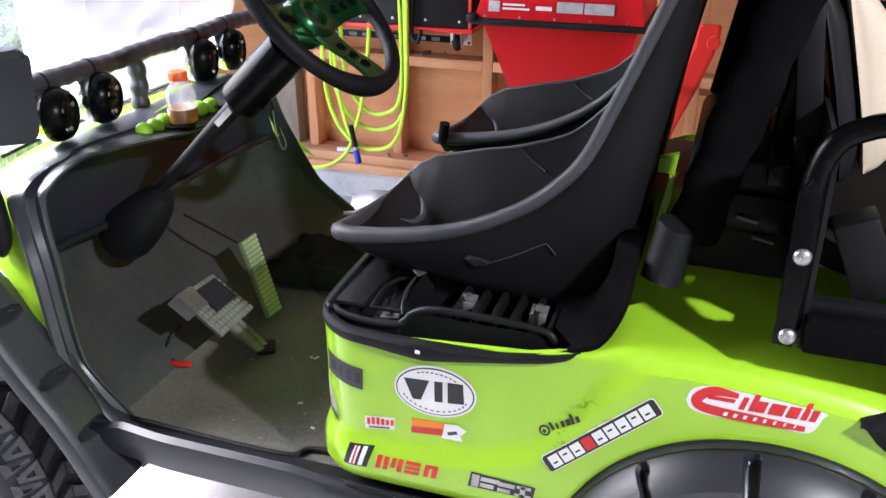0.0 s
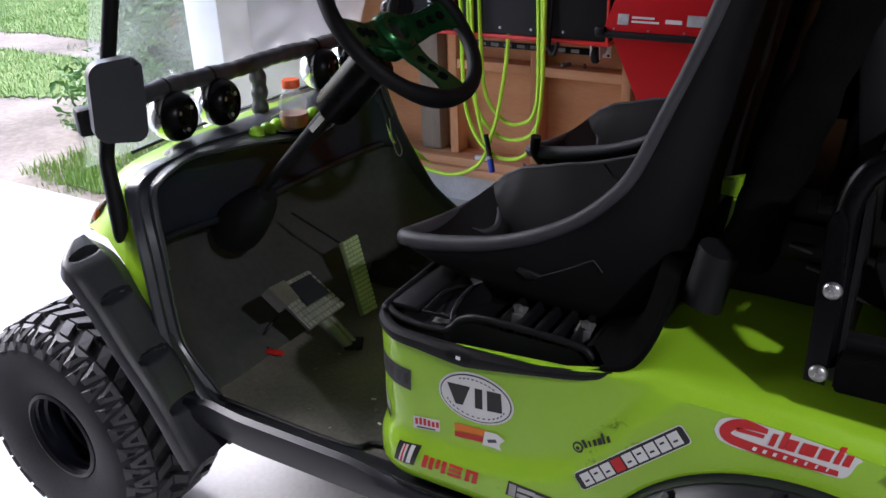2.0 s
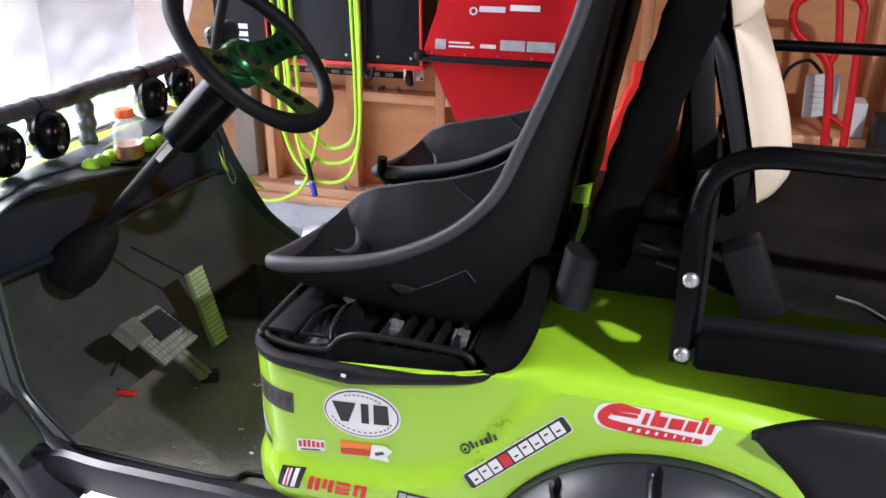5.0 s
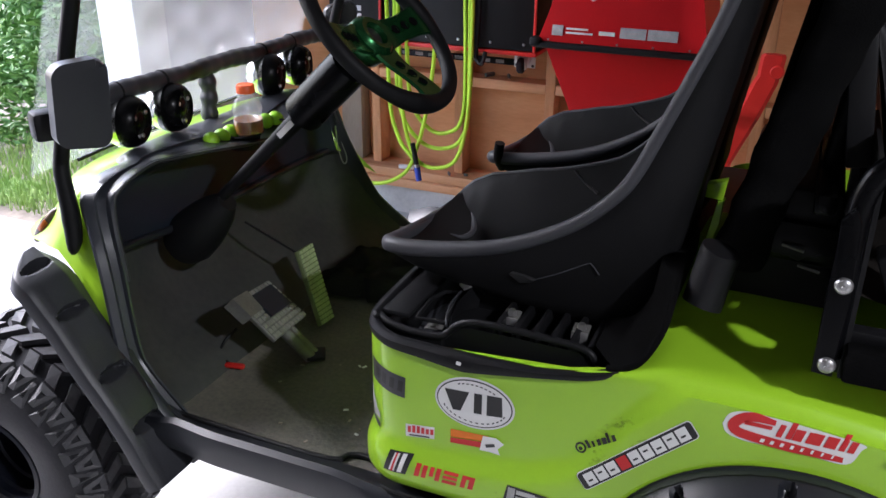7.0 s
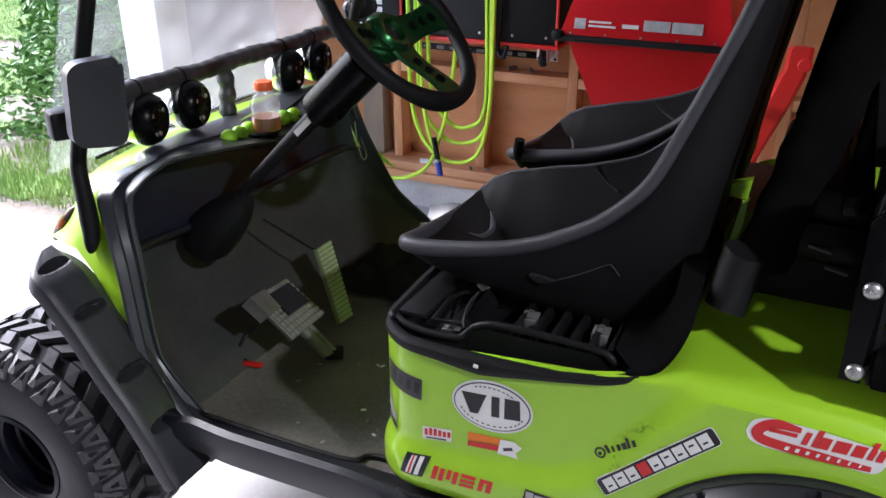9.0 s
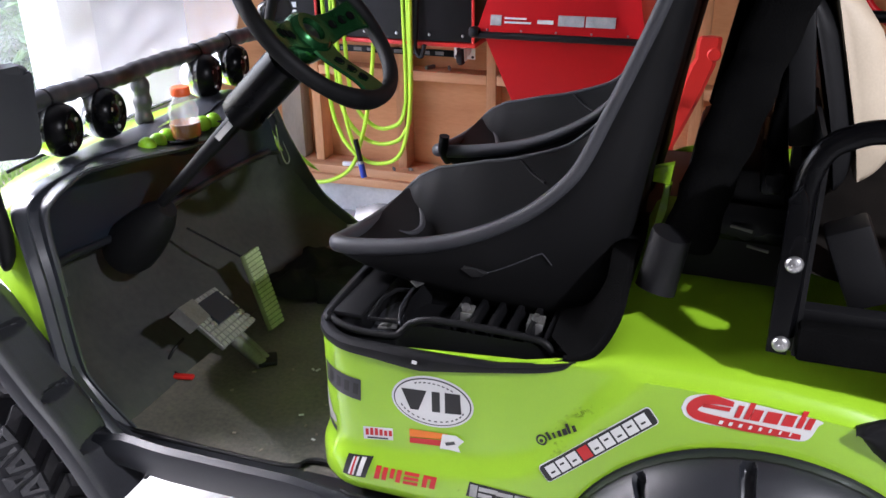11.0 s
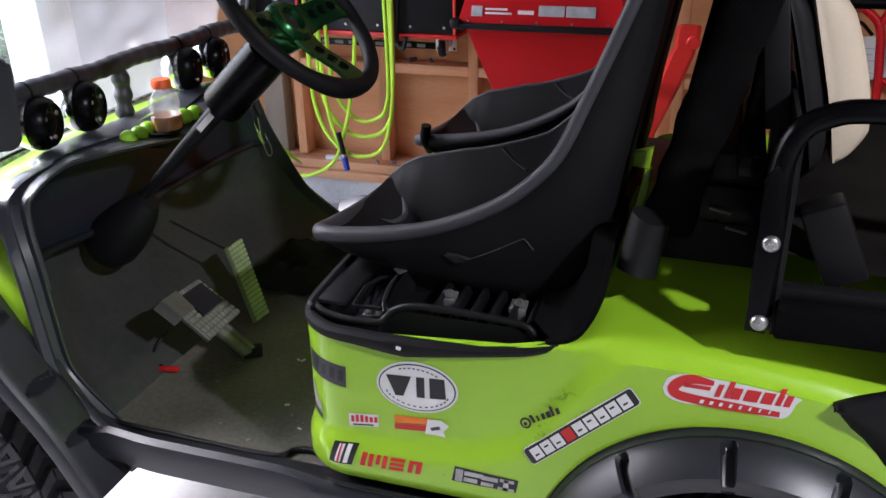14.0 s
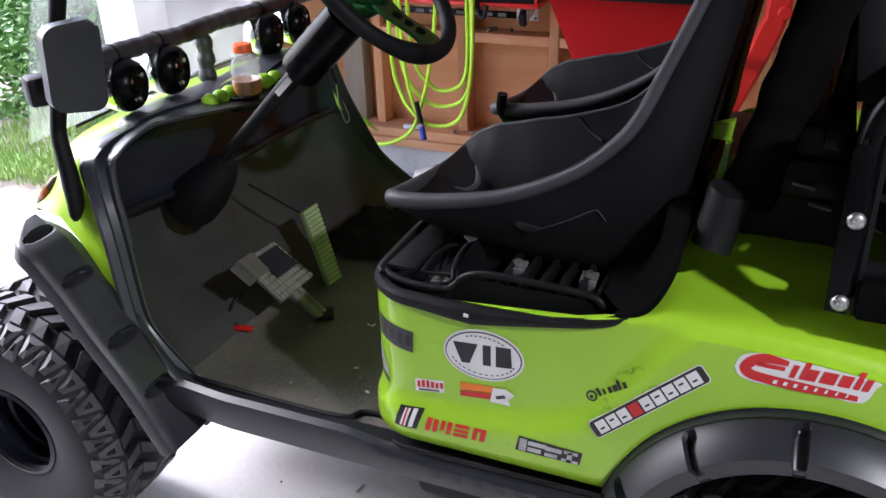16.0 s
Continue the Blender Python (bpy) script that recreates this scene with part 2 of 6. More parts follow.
WHITEPAINT = material("white_paint", (0.80, 0.80, 0.79), (0.70, 0.70, 0.69), rough=0.5, scale=4, fine=90, bump=0.1)
DRYWALL = material("grey_wallboard", (0.62, 0.62, 0.65), (0.54, 0.54, 0.57), rough=0.85, scale=3, fine=80, bump=0.1)
HOSE = material("lime_hose", (0.52, 0.80, 0.03), (0.42, 0.68, 0.02), rough=0.42, scale=20, fine=200, bump=0.05)
BLUE = material("blue_plastic", (0.02, 0.05, 0.42), (0.015, 0.04, 0.3), rough=0.4, scale=20, bump=0.0)
BALL = material("lime_golf_ball", (0.42, 0.85, 0.02), (0.36, 0.75, 0.02), rough=0.35, scale=20, fine=300, bump=0.1)
ORANGE = material("orange_cap", (0.85, 0.13, 0.02), (0.75, 0.1, 0.015), rough=0.4, scale=20, bump=0.0)
DRINK = material("orange_drink", (0.60, 0.20, 0.03), (0.52, 0.17, 0.025), rough=0.1, scale=5, bump=0.0)
STKWHITE = material("sticker_white", (0.78, 0.78, 0.77), (0.70, 0.70, 0.69), rough=0.4, scale=12, fine=300, bump=0.02)
STKBLACK = material("sticker_black", (0.010, 0.010, 0.011), (0.018, 0.018, 0.018), rough=0.4, scale=12, fine=300, bump=0.02)
STKGREY = material("sticker_charcoal", (0.030, 0.031, 0.036), (0.05, 0.05, 0.055), rough=0.45, scale=30, fine=300, bump=0.02)
STKRED = material("sticker_red", (0.60, 0.022, 0.022), (0.5, 0.018, 0.018), rough=0.4, scale=12, fine=300, bump=0.02)
STKORANGE = material("sticker_orange", (0.80, 0.22, 0.01), (0.72, 0.18, 0.01), rough=0.4, scale=12, bump=0.02)
STKSILVER = material("sticker_silver", (0.50, 0.50, 0.49), (0.30, 0.30, 0.30), rough=0.35, scale=30, fine=300, bump=0.02)
AMBER = material("amber_lens", (0.55, 0.14, 0.02), (0.4, 0.09, 0.015), rough=0.15, scale=30, bump=0.0)
LAMPGREY = material("smoked_lamp_lens", (0.12, 0.085, 0.06), (0.07, 0.05, 0.04), rough=0.1, scale=20, bump=0.0)
GRASS = material("grass", (0.16, 0.285, 0.045), (0.28, 0.38, 0.10), rough=0.7, scale=3, fine=40, bump=0.0)
TURF = material("turf", (0.12, 0.24, 0.035), (0.23, 0.28, 0.09), rough=0.8, scale=7, fine=120, bump=0.8, dist=0.01)
# Same rubber as the tyre, paler: skylight on the lugs put into it.
TREAD = material("tread_rubber", (0.034, 0.034, 0.037), (0.065, 0.065, 0.070), rough=0.5, scale=8, fine=120, bump=0.2)
LEAF = material("leaf", (0.060, 0.16, 0.026), (0.15, 0.29, 0.06), rough=0.45, scale=4, fine=20, bump=0.0)
SOIL = material("soil", (0.14, 0.112, 0.085), (0.33, 0.285, 0.235), rough=0.95, scale=1.6, fine=25, bump=0.6, dist=0.01, mix=0.6)
BARK = material("bark", (0.10, 0.075, 0.05), (0.06, 0.045, 0.03), rough=0.9, scale=9, fine=50, bump=0.5)
# Grey for the unseen walls and ceiling, set for the fill they bounce.
FILLWALL = material("unpainted_wall", (0.34, 0.333, 0.322), (0.26, 0.254, 0.246), rough=0.85, scale=2, fine=40, bump=0.2)
ACRYLIC = hazy_sheet("hazy_acrylic")
GLASSBOTTLE = hazy_sheet("clear_bottle", 0.18, 0.30, 0.13)
CARDBOARD = material("brown_cardboard", (0.52, 0.37, 0.22), (0.43, 0.30, 0.17), rough=0.8, scale=5, fine=60, bump=0.1)
PALEBOX = material("white_carton", (0.70, 0.69, 0.67), (0.6, 0.59, 0.57), rough=0.6, scale=8, bump=0.03)
RAG = material("dusty_black_cloth", (0.014, 0.014, 0.015), (0.032, 0.031, 0.030), spec=0.05, rough=0.95, scale=12, fine=400, bump=0.6)
CLOTH = material("dark_cloth", (0.002, 0.002, 0.0022), (0.005, 0.005, 0.005), spec=0.05, rough=0.95, scale=12, fine=400, bump=0.6)
def scuff_film(name):
    """Faint dark rub marks: mostly clear, broken up by two noises."""
    mt = bpy.data.materials.new(name)
    mt.use_nodes = True
    N, L = mt.node_tree.nodes, mt.node_tree.links
    b, out, tr, mx = N["Principled BSDF"], N["Material Output"], N.new("ShaderNodeBsdfTransparent"), N.new("ShaderNodeMixShader")
    b.inputs["Base Color"].default_value, b.inputs["Roughness"].default_value = (0.05, 0.07, 0.015, 1), 0.5
    tc, mp, no, mr = N.new("ShaderNodeTexCoord"), N.new("ShaderNodeMapping"), N.new("ShaderNodeTexNoise"), N.new("ShaderNodeMapRange")
    mp.inputs["Scale"].default_value = (1, 1, 1.5)
    mp.inputs["Rotation"].default_value = (0, radians(38), 0)
    no.inputs["Scale"].default_value, no.inputs["Detail"].default_value = 70, 9
    mr.inputs[1].default_value, mr.inputs[2].default_value, mr.inputs[3].default_value, mr.inputs[4].default_value = 0.48, 0.76, 0.0, 0.5
    L.new(tc.outputs["Object"], mp.inputs[0])
    L.new(mp.outputs[0], no.inputs["Vector"])
    L.new(no.outputs[0], mr.inputs[0])
    L.new(mr.outputs[0], mx.inputs[0])
    L.new(tr.outputs[0], mx.inputs[1])
    L.new(b.outputs[0], mx.inputs[2])
    L.new(mx.outputs[0], out.inputs[0])
    return mt


SCUFF = scuff_film("rub_marks")
SHOPGLOW = bpy.data.materials.new("lamp_diffuser")
SHOPGLOW.use_nodes = True
SHOPGLOW.node_tree.nodes["Principled BSDF"].inputs["Emission Color"].default_value = (1, 0.97, 0.92, 1)
SHOPGLOW.node_tree.nodes["Principled BSDF"].inputs["Emission Strength"].default_value = 2.0

PADGREEN = material("pale_pad_rubber", (0.42, 0.50, 0.27), (0.28, 0.33, 0.19), rough=0.6, scale=20, fine=200, bump=0.2)
PADDARK = material("worn_pad_rubber", (0.20, 0.25, 0.10), (0.13, 0.16, 0.07), rough=0.65, scale=20, fine=200, bump=0.2)
PADGREY = material("grey_pad_rubber", (0.26, 0.26, 0.23), (0.15, 0.15, 0.135), rough=0.6, scale=20, fine=200, bump=0.2)
RIMBLUE = material("dark_wheel_paint", (0.004, 0.005, 0.010), (0.008, 0.009, 0.015), spec=0.25, rough=0.32, scale=8, fine=100, bump=0.05)

# ---- the garage ----
whole("floor", box(-2.55, 4.2, -1.36, 3.25, -0.12, 0.0), CONCRETE, "pale grey garage slab, dusty", "floor", kind="structure")
bm = box(-14, -2.56, -6, 2.5, -0.13, -0.012, 0.008)
box(-2.559, 6, -9, -1.37, -0.13, -0.012, 0.008, bm)
whole("road", bm, CONCRETE, "pale concrete driveway, partly wet", "driveway", kind="structure")


def ground_height(x, y):
    h = 0.035 * noise.noise(Vector((x * 0.5, y * 0.5, 0.3))) + 0.02 * noise.noise(Vector((x * 2, y * 2, 1)))
    k = ease(y, 2.45, 3.0) * (1 if x > -14 else 1)
    return -0.05 + (h + 0.03) * max(k, ease(-x, 14, 15))


xs = list(np.linspace(-60, -12, 25)) + list(np.linspace(-11.5, -2.45, 60))
ys = list(np.linspace(-30, 2.0, 20)) + list(np.linspace(2.3, 9, 50)) + list(np.linspace(10, 60, 18))
whole("ground", skin([[(x, y, ground_height(x, y) if y > 2.2 else -0.2) for y in ys] for x in xs]), SOIL,
      "bare muddy soil with thin patches of grass", "ground", kind="structure")

wall_label = "garage wall of bare fir studs and brown sheathing"
w = thing("wall_north", wall_label, "wall", (0, 3.4, 0), kind="structure")
part("sheathing", box(-2.4, 4.2, 3.392, 3.41, 0.12, 2.6), PLY, w)
part("foundation", box(-2.4, 4.2, 3.25, 3.45, -0.1, 0.125, 0.006), STEM, w, "rough grey concrete footing")
part("sill_plate", box(-2.4, 4.2, 3.225, 3.391, 0.127, 0.163, 0.003), WOODLONG, w)
part("sill_plate", box(-2.4, 4.2, 3.245, 3.391, 0.164, 0.203, 0.003), WOODLONG, w)
stud_mesh = None
for i, x in enumerate((-1.72, -1.325, -0.93, -0.53, -0.13, 0.27, 0.67, 1.07, 1.47, 1.87, 2.3)):
    if stud_mesh is None:
        ob = part("stud", box(-0.02, 0.02, 3.3, 3.391, 0.204, 2.58, 0.003), WOOD, w)
        stud_mesh = ob.data
    else:
        ob = part("stud", None, None, w, data=stud_mesh)
    ob.location.x = x
part("stud", box(-1.90, -1.80, 3.31, 3.391, 0.204, 2.58, 0.003), OLDBOARD, w, "weathered grey board")
for a, b in ((-1.70, -1.346), (-1.304, -0.951), (-0.909, -0.551), (-0.509, -0.151), (-0.109, 0.249), (0.291, 0.649)):
    part("blocking", box(a, b, 3.302, 3.391, 0.592, 0.632, 0.003), WOODLONG, w)
# Unseen walls behind and beside the view; their tone adds bounced fill.
whole("wall_east", box(4.2, 4.35, -1.35, 3.45, 0, 2.6), FILLWALL, "grey end wall, unseen, toned to bounce fill light", "wall", kind="structure")
w = thing("wall_south", "grey side wall, unseen, toned to bounce fill light", "wall", (0, -1.3, 0), kind="structure")
part("wallboard", box(-2.5, 4.2, -1.35, -1.2, 0, 2.6), FILLWALL, w)
w = thing("wall_west", "garage front wall beside the open door", "wall", (-2.45, 3, 0), kind="structure")
part("wallboard", box(-2.5, -2.4, 2.78, 3.45, 0.0, 2.6), DRYWALL, w)
part("header", box(-2.5, -2.4, -1.2, 2.78, 2.401, 2.6), DRYWALL, w)
# Unseen near wall and jamb, added to keep daylight off the near flank.
part("wallboard", box(-2.5, -2.4, -1.2, 0.42, 0.0, 2.4), FILLWALL, w)
part("jamb", box(-2.56, -2.38, 0.422, 0.56, 0.0, 2.4, 0.006), WHITEPAINT, w, "white painted door jamb")
part("jamb", box(-2.56, -2.38, 2.60, 2.778, 0.0, 2.4, 0.006), WHITEPAINT, w, "white painted door jamb")
whole("ceiling", box(-2.5, 4.35, -1.35, 3.45, 2.6, 2.7), FILLWALL, "grey garage ceiling, unseen, toned to bounce fill light", "ceiling", kind="structure")

# ---- outside: grass and a hedge ----
def blades(name, n, place, height, width, mat, label, seed):
    r = random.Random(seed)
    V, F = [], []
    for _ in range(n):
        x, y, z, s = place(r)
        a, lean, h = r.uniform(0, 6.283), r.uniform(0.05, 0.6), height * s * r.uniform(0.5, 1.2)
        dx, dy = math.cos(a) * width * s, math.sin(a) * width * s
        bx, by = -math.sin(a) * h * lean, math.cos(a) * h * lean
        i = len(V)
        V += [(x - dx, y - dy, z), (x + dx, y + dy, z), (x + bx * 0.4 + dx * 0.7, y + by * 0.4 + dy * 0.7, z + h * 0.6),
              (x + bx * 0.4 - dx * 0.7, y + by * 0.4 - dy * 0.7, z + h * 0.6), (x + bx, y + by, z + h)]
        F += [(i, i + 1, i + 2, i + 3), (i + 3, i + 2, i + 4)]
    me = bpy.data.meshes.new(name)
    me.from_pydata(V, [], F)
    me.materials.append(mat)
    return tagged(new(name, me), label, "grass", kind="stuff")


def lawn_density(x, y):
    far = ease(y, 5.05, 5.3)                                        # lawn beyond a worn path
    mid = ease(y - 0.5 * (x + 5.1), 3.75, 3.97) * (1 - ease(y, 4.55, 4.75))
    tuft = max(0, 1 - math.hypot((x + 4.35) / 0.5, (y - 3.42) / 0.22)) * 1.2
    edge = max(0, 1 - math.hypot((x + 3.45) / 0.62, (y - 2.72) / 0.26)) * 1.1
    band = 1.1 * max(far, mid, tuft, edge) - 0.62
    d = band + 0.4 * noise.noise(Vector((x * 0.8 + 3, y * 0.9, 0.7))) + 0.4 * noise.noise(Vector((x * 2.3, y * 2.3, 4)))
    return d


def lawn_spot(r):
    while True:
        x, y = r.uniform(-14, -2.7), r.uniform(2.55, 9.5)
        if lawn_density(x, y) > r.uniform(-0.3, 0.3):
            return x, y, ground_height(x, y) - 0.005, 1.0


gx, gy = np.linspace(-14, -2.62, 210), np.linspace(2.53, 9.5, 130)
V, F, seen = [], [], {}
for i in range(209):
    for j in range(129):
        if lawn_density(float(gx[i]), float(gy[j])) > 0.2:
            quad = []
            for a, b in ((i, j), (i + 1, j), (i + 1, j + 1), (i, j + 1)):
                if (a, b) not in seen:
                    seen[a, b] = len(V)
                    px, py = float(gx[a]), float(gy[b])
                    V.append((px + 0.02 * noise.noise(Vector((px * 9, py * 9, 0))), py + 0.02 * noise.noise(Vector((px * 9, py * 9, 5))), ground_height(px, py) + 0.010))
                quad.append(seen[a, b])
            F.append(quad)
me = bpy.data.meshes.new("turf")
me.from_pydata(V, [], F)
me.materials.append(TURF)
tagged(new("turf", me), "worn green turf on bare soil", "grass", kind="stuff")


blades("grass", 150000, lawn_spot, 0.045, 0.0032, GRASS, "patchy short green lawn on bare soil", 3)


def weed_spot(r):
    return r.uniform(-4.0, -2.6), r.uniform(2.6, 3.5), -0.03, r.uniform(0.6, 1.6)


blades("grass", 5200, weed_spot, 0.055, 0.0026, GRASS, "pale weeds beside the driveway", 4)


def leaves(r, n, inside, size):
    V, F = [], []
    for _ in range(n):
        c = Vector(inside(r))
        a = Vector((r.uniform(-1, 1), r.uniform(-1, 1), r.uniform(-0.6, 0.6))).normalized()
        b = a.cross(Vector((r.uniform(-1, 1), r.uniform(-1, 1), r.uniform(-1, 1)))).normalized()
        s = size * r.uniform(0.6, 1.3)
        i = len(V)
        k = a.cross(b) * s * 0.18
        V += [c - a * s, c + b * s * 0.42 + k, c + a * s, c - b * s * 0.42 + k]
        F += [(i, i + 1, i + 2), (i, i + 2, i + 3)]
    me = bpy.data.meshes.new("leaves")
    me.from_pydata(V, [], F)
    me.materials.append(LEAF)
    return me


def hedge(x, y, wide, deep, tall, n, seed, label):
    h = thing("hedge", label, "bush", (x, y, -0.03))
    r = random.Random(seed)
    clumps = [(x + r.uniform(-wide, wide), y + r.uniform(-deep, deep), r.uniform(0.15, tall), r.uniform(0.16, 0.36)) for _ in range(46)]

    def inside(q):
        cx, cy, cz, cr = q.choice(clumps)
        v = Vector((q.gauss(0, 1), q.gauss(0, 1), q.gauss(0, 1))).normalized() * cr * q.uniform(0.6, 1.05)
        return cx + v.x, cy + v.y, max(0.0, cz + v.z)

    crown = part("crown", None, None, h, data=leaves(r, n, inside, 0.034))
    for k in range(7):
        sx, sy = x + r.uniform(-0.3, 0.3) * wide, y + r.uniform(-0.3, 0.3) * deep
        ex, ey = x + r.uniform(-0.8, 0.8) * wide, y + r.uniform(-0.8, 0.8) * deep
        part("limb", tube(smooth_line([(sx, sy, -0.05), ((sx + ex) / 2 + 0.05, (sy + ey) / 2, tall * 0.4), (ex, ey, tall * 0.85)], 5), lambda t: 0.022 * (1 - 0.75 * t), 7), BARK, h)
    return h


hedge(-3.66, 3.82, 0.70, 0.42, 2.0, 26000, 11, "dense dark green leafy hedge beside the garage")
hedge(-5.3, 6.8, 0.8, 0.7, 2.3, 16000, 12, "loose dark green bush at the lawn's edge")

# ---- shop light on the ceiling ----
li = thing("ceiling_light", "round white shop light on the ceiling", "ceiling light", (1.58, -0.1, 2.58))
part("housing", lathe([(0.0, 2.598), (0.10, 2.598), (0.10, 2.56), (0.09, 2.545), (0.0, 2.545)], at(1.58, -0.1, 0), 28), WHITEPAINT, li)
part("diffuser", lathe([(0.087, 2.544), (0.07, 2.53), (0.0, 2.525)], at(1.58, -0.1, 0), 28), SHOPGLOW, li)
lamp("shop_lamp", pose(1.58, -0.1, 2.51), 0.12, 0.12, 16, (1.0, 0.95, 0.86))

# ---- the golf cart ----
MID = 1.61          # the cart's centre line in y
cart = thing("golf_cart", "lime green lifted golf cart with black trim and stickers", "golf cart", (-0.6, MID, 0))


def mirrored(p):
    return (p[0], 2 * MID - p[1], p[2])


# rear body shell: columns round the front corner and along the side
TOP = [(-0.58, 0.765), (-0.39, 0.752), (-0.23, 0.78), (-0.17, 0.795), (-0.1, 0.80), (0, 0.80), (0.1, 0.797), (0.2, 0.785), (0.3, 0.765), (0.45, 0.73), (0.6, 0.68)]
CREASE = [(-0.58, 0.575), (-0.43, 0.575), (-0.27, 0.60), (-0.2, 0.63), (-0.16, 0.69), (-0.11, 0.76), (-0.02, 0.86), (0.6, 0.9)]
ARCH = (0.12, 0.43, 0.292)
SHOULDER = [(0.0, 0.0), (0.0018, 0.006), (0.006, 0.0115), (0.013, 0.016), (0.023, 0.019), (0.037, 0.0212), (0.055, 0.0228), (0.085, 0.025), (0.12, 0.028), (0.16, 0.035), (0.20, 0.047), (0.30, 0.062), (0.50, 0.075)]  # inward, up


def bulge(x, z):
    return 0.013 * ease(curve(x, CREASE) - z, -0.02, 0.03)


def side_y(x, z):
    """Where the near flank lies at x, z."""
    y = 1.028 - bulge(x, z)
    if x < -0.49:
        y += 0.082 - math.sqrt(max(0, 0.082 ** 2 - min(0.082, -0.49 - x) ** 2))
    zc = curve(x, TOP)
    if z > zc and x > -0.17:
        y += float(np.interp(z - zc, [q[1] for q in SHOULDER], [q[0] for q in SHOULDER]))
    return y


def shell_column(x, y, nx, ny, corner):
    lo = 0.503
    d = x - ARCH[0]
    if not corner and abs(d) < ARCH[2]:
        lo = max(lo, ARCH[1] + math.sqrt(ARCH[2] ** 2 - d * d))
    zc = curve(x, TOP)
    col = []
    for i in range(25):
        z = lo + (zc - lo) * i / 24
        o = -bulge(x, z)
        if i == 0:
            o += 0.006
        col.append((x - nx * o, y - ny * o, z))
    k = 0 if corner else ease(x, -0.150, -0.09)
    for i in range(1, 13):
        a = math.pi / 4 * min(i, 8) / 8
        o, up = 0.008 * (1 - math.cos(a)) + 0.003 * max(0, i - 8), 0.008 * math.sin(a)
        o, up = o + (SHOULDER[i][0] - o) * k, up + (SHOULDER[i][1] - up) * k
        col.append((x - nx * o, y - ny * o, zc + up))
    return col


cols = []
for i in range(6):
    cols.append(shell_column(-0.572, 1.75 - i * 0.105, -1, 0, True))
for i in range(9):
    a = radians(180 + 90 * i / 9)
    cols.append(shell_column(-0.49 + 0.082 * math.cos(a), 1.11 + 0.082 * math.sin(a), math.cos(a), math.sin(a), True))
for x in np.linspace(-0.49, 0.56, 76):
    cols.append(shell_column(float(x), 1.028, 0, -1, False))
body = part("rear_body", skin(cols), LIME, cart, "lime green glossy rear body shell", smooth=60)
part("rear_body", skin([[mirrored(p) for p in c[:19]] for c in cols]), LIME, cart, "lime green glossy rear body shell", smooth=60)
part("bulkhead", box(-0.055, 0.118, 1.31, 2.0, 0.80, 0.93, 0.02), BLACK, cart)
# dark chassis under and inside the shell
part("chassis", box(-0.55, 0.62, 1.14, 2.08, 0.26, 0.74, 0.02), BLACK, cart)
part("chassis", box(-1.45, -0.5, 1.30, 1.92, 0.28, 0.42, 0.02), BLACK, cart)

# rocker panel with its step edge
prof = [(1.075, 0.462), (1.045, 0.468), (1.012, 0.503), (1.000, 0.497), (0.996, 0.47), (1.004, 0.432), (1.03, 0.424), (1.075, 0.43)]
rows = []
for x in np.linspace(-1.03, -0.08, 40):
    k = ease(x, -0.62, -0.52)
    rows.append([(float(x), y + (0.012 * ease(-x, 0.85, 1.0) if y < 1.03 else 0), z - 0.02 * ease(-x, 0.95, 1.03) * (z > 0.45) - k * 0.012 * (z > 0.48)) for y, z in prof])
sill = part("rocker_panel", skin(rows, True, True), DASHTRIM, cart, "scuffed black plastic rocker panel", smooth=50)
for k in range(6):
    x = -0.44 + k * 0.037
    part("embossed_mark", turned(pose(x, 0.9962, 0.466, -8, 0, 0), (0.022, 0.0012, 0.020), 0.0005), DASHTRIM, sill)
part("rocker_panel", skin([[mirrored(p) for p in r] for r in rows], True, True), GREYBLACK, cart, smooth=50)
part("seam_trim", tube(smooth_line([(-0.52, 1.008, 0.500), (-0.48, 1.003, 0.499), (-0.30, 1.003, 0.500), (-0.10, 1.004, 0.502)], 8), 0.0035, 10), BLACK, cart)

# footwell: mat, toe board, far side
prof = [(-0.56, 0.458), (-0.92, 0.455), (-1.0, 0.459), (-1.045, 0.468)]
pp = smooth_line([(x, 0, z) for x, z in prof], 6)
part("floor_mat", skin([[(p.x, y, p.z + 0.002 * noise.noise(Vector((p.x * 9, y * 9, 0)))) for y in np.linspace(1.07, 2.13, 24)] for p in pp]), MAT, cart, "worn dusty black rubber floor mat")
part("mat_edge", tube(smooth_line([(-1.0, 1.073, 0.468), (-0.80, 1.073, 0.462), (-0.66, 1.075, 0.462), (-0.63, 1.10, 0.462), (-0.60, 1.105, 0.464), (-0.575, 1.10, 0.464)], 6), 0.006, 8), BLACK, cart)

# front cowl: rounded in plan, open over the wheel
FLARE = [(-0.962, 0.378), (-0.985, 0.42), (-1.009, 0.468), (-1.046, 0.529), (-1.095, 0.597), (-1.144, 0.672), (-1.175, 0.712), (-1.204, 0.747), (-1.238, 0.766), (-1.272, 0.781), (-1.36, 0.785), (-1.45, 0.77), (-1.60, 0.70)]


def flare_z(x):
    return curve(-x, [(-a, b) for a, b in FLARE])


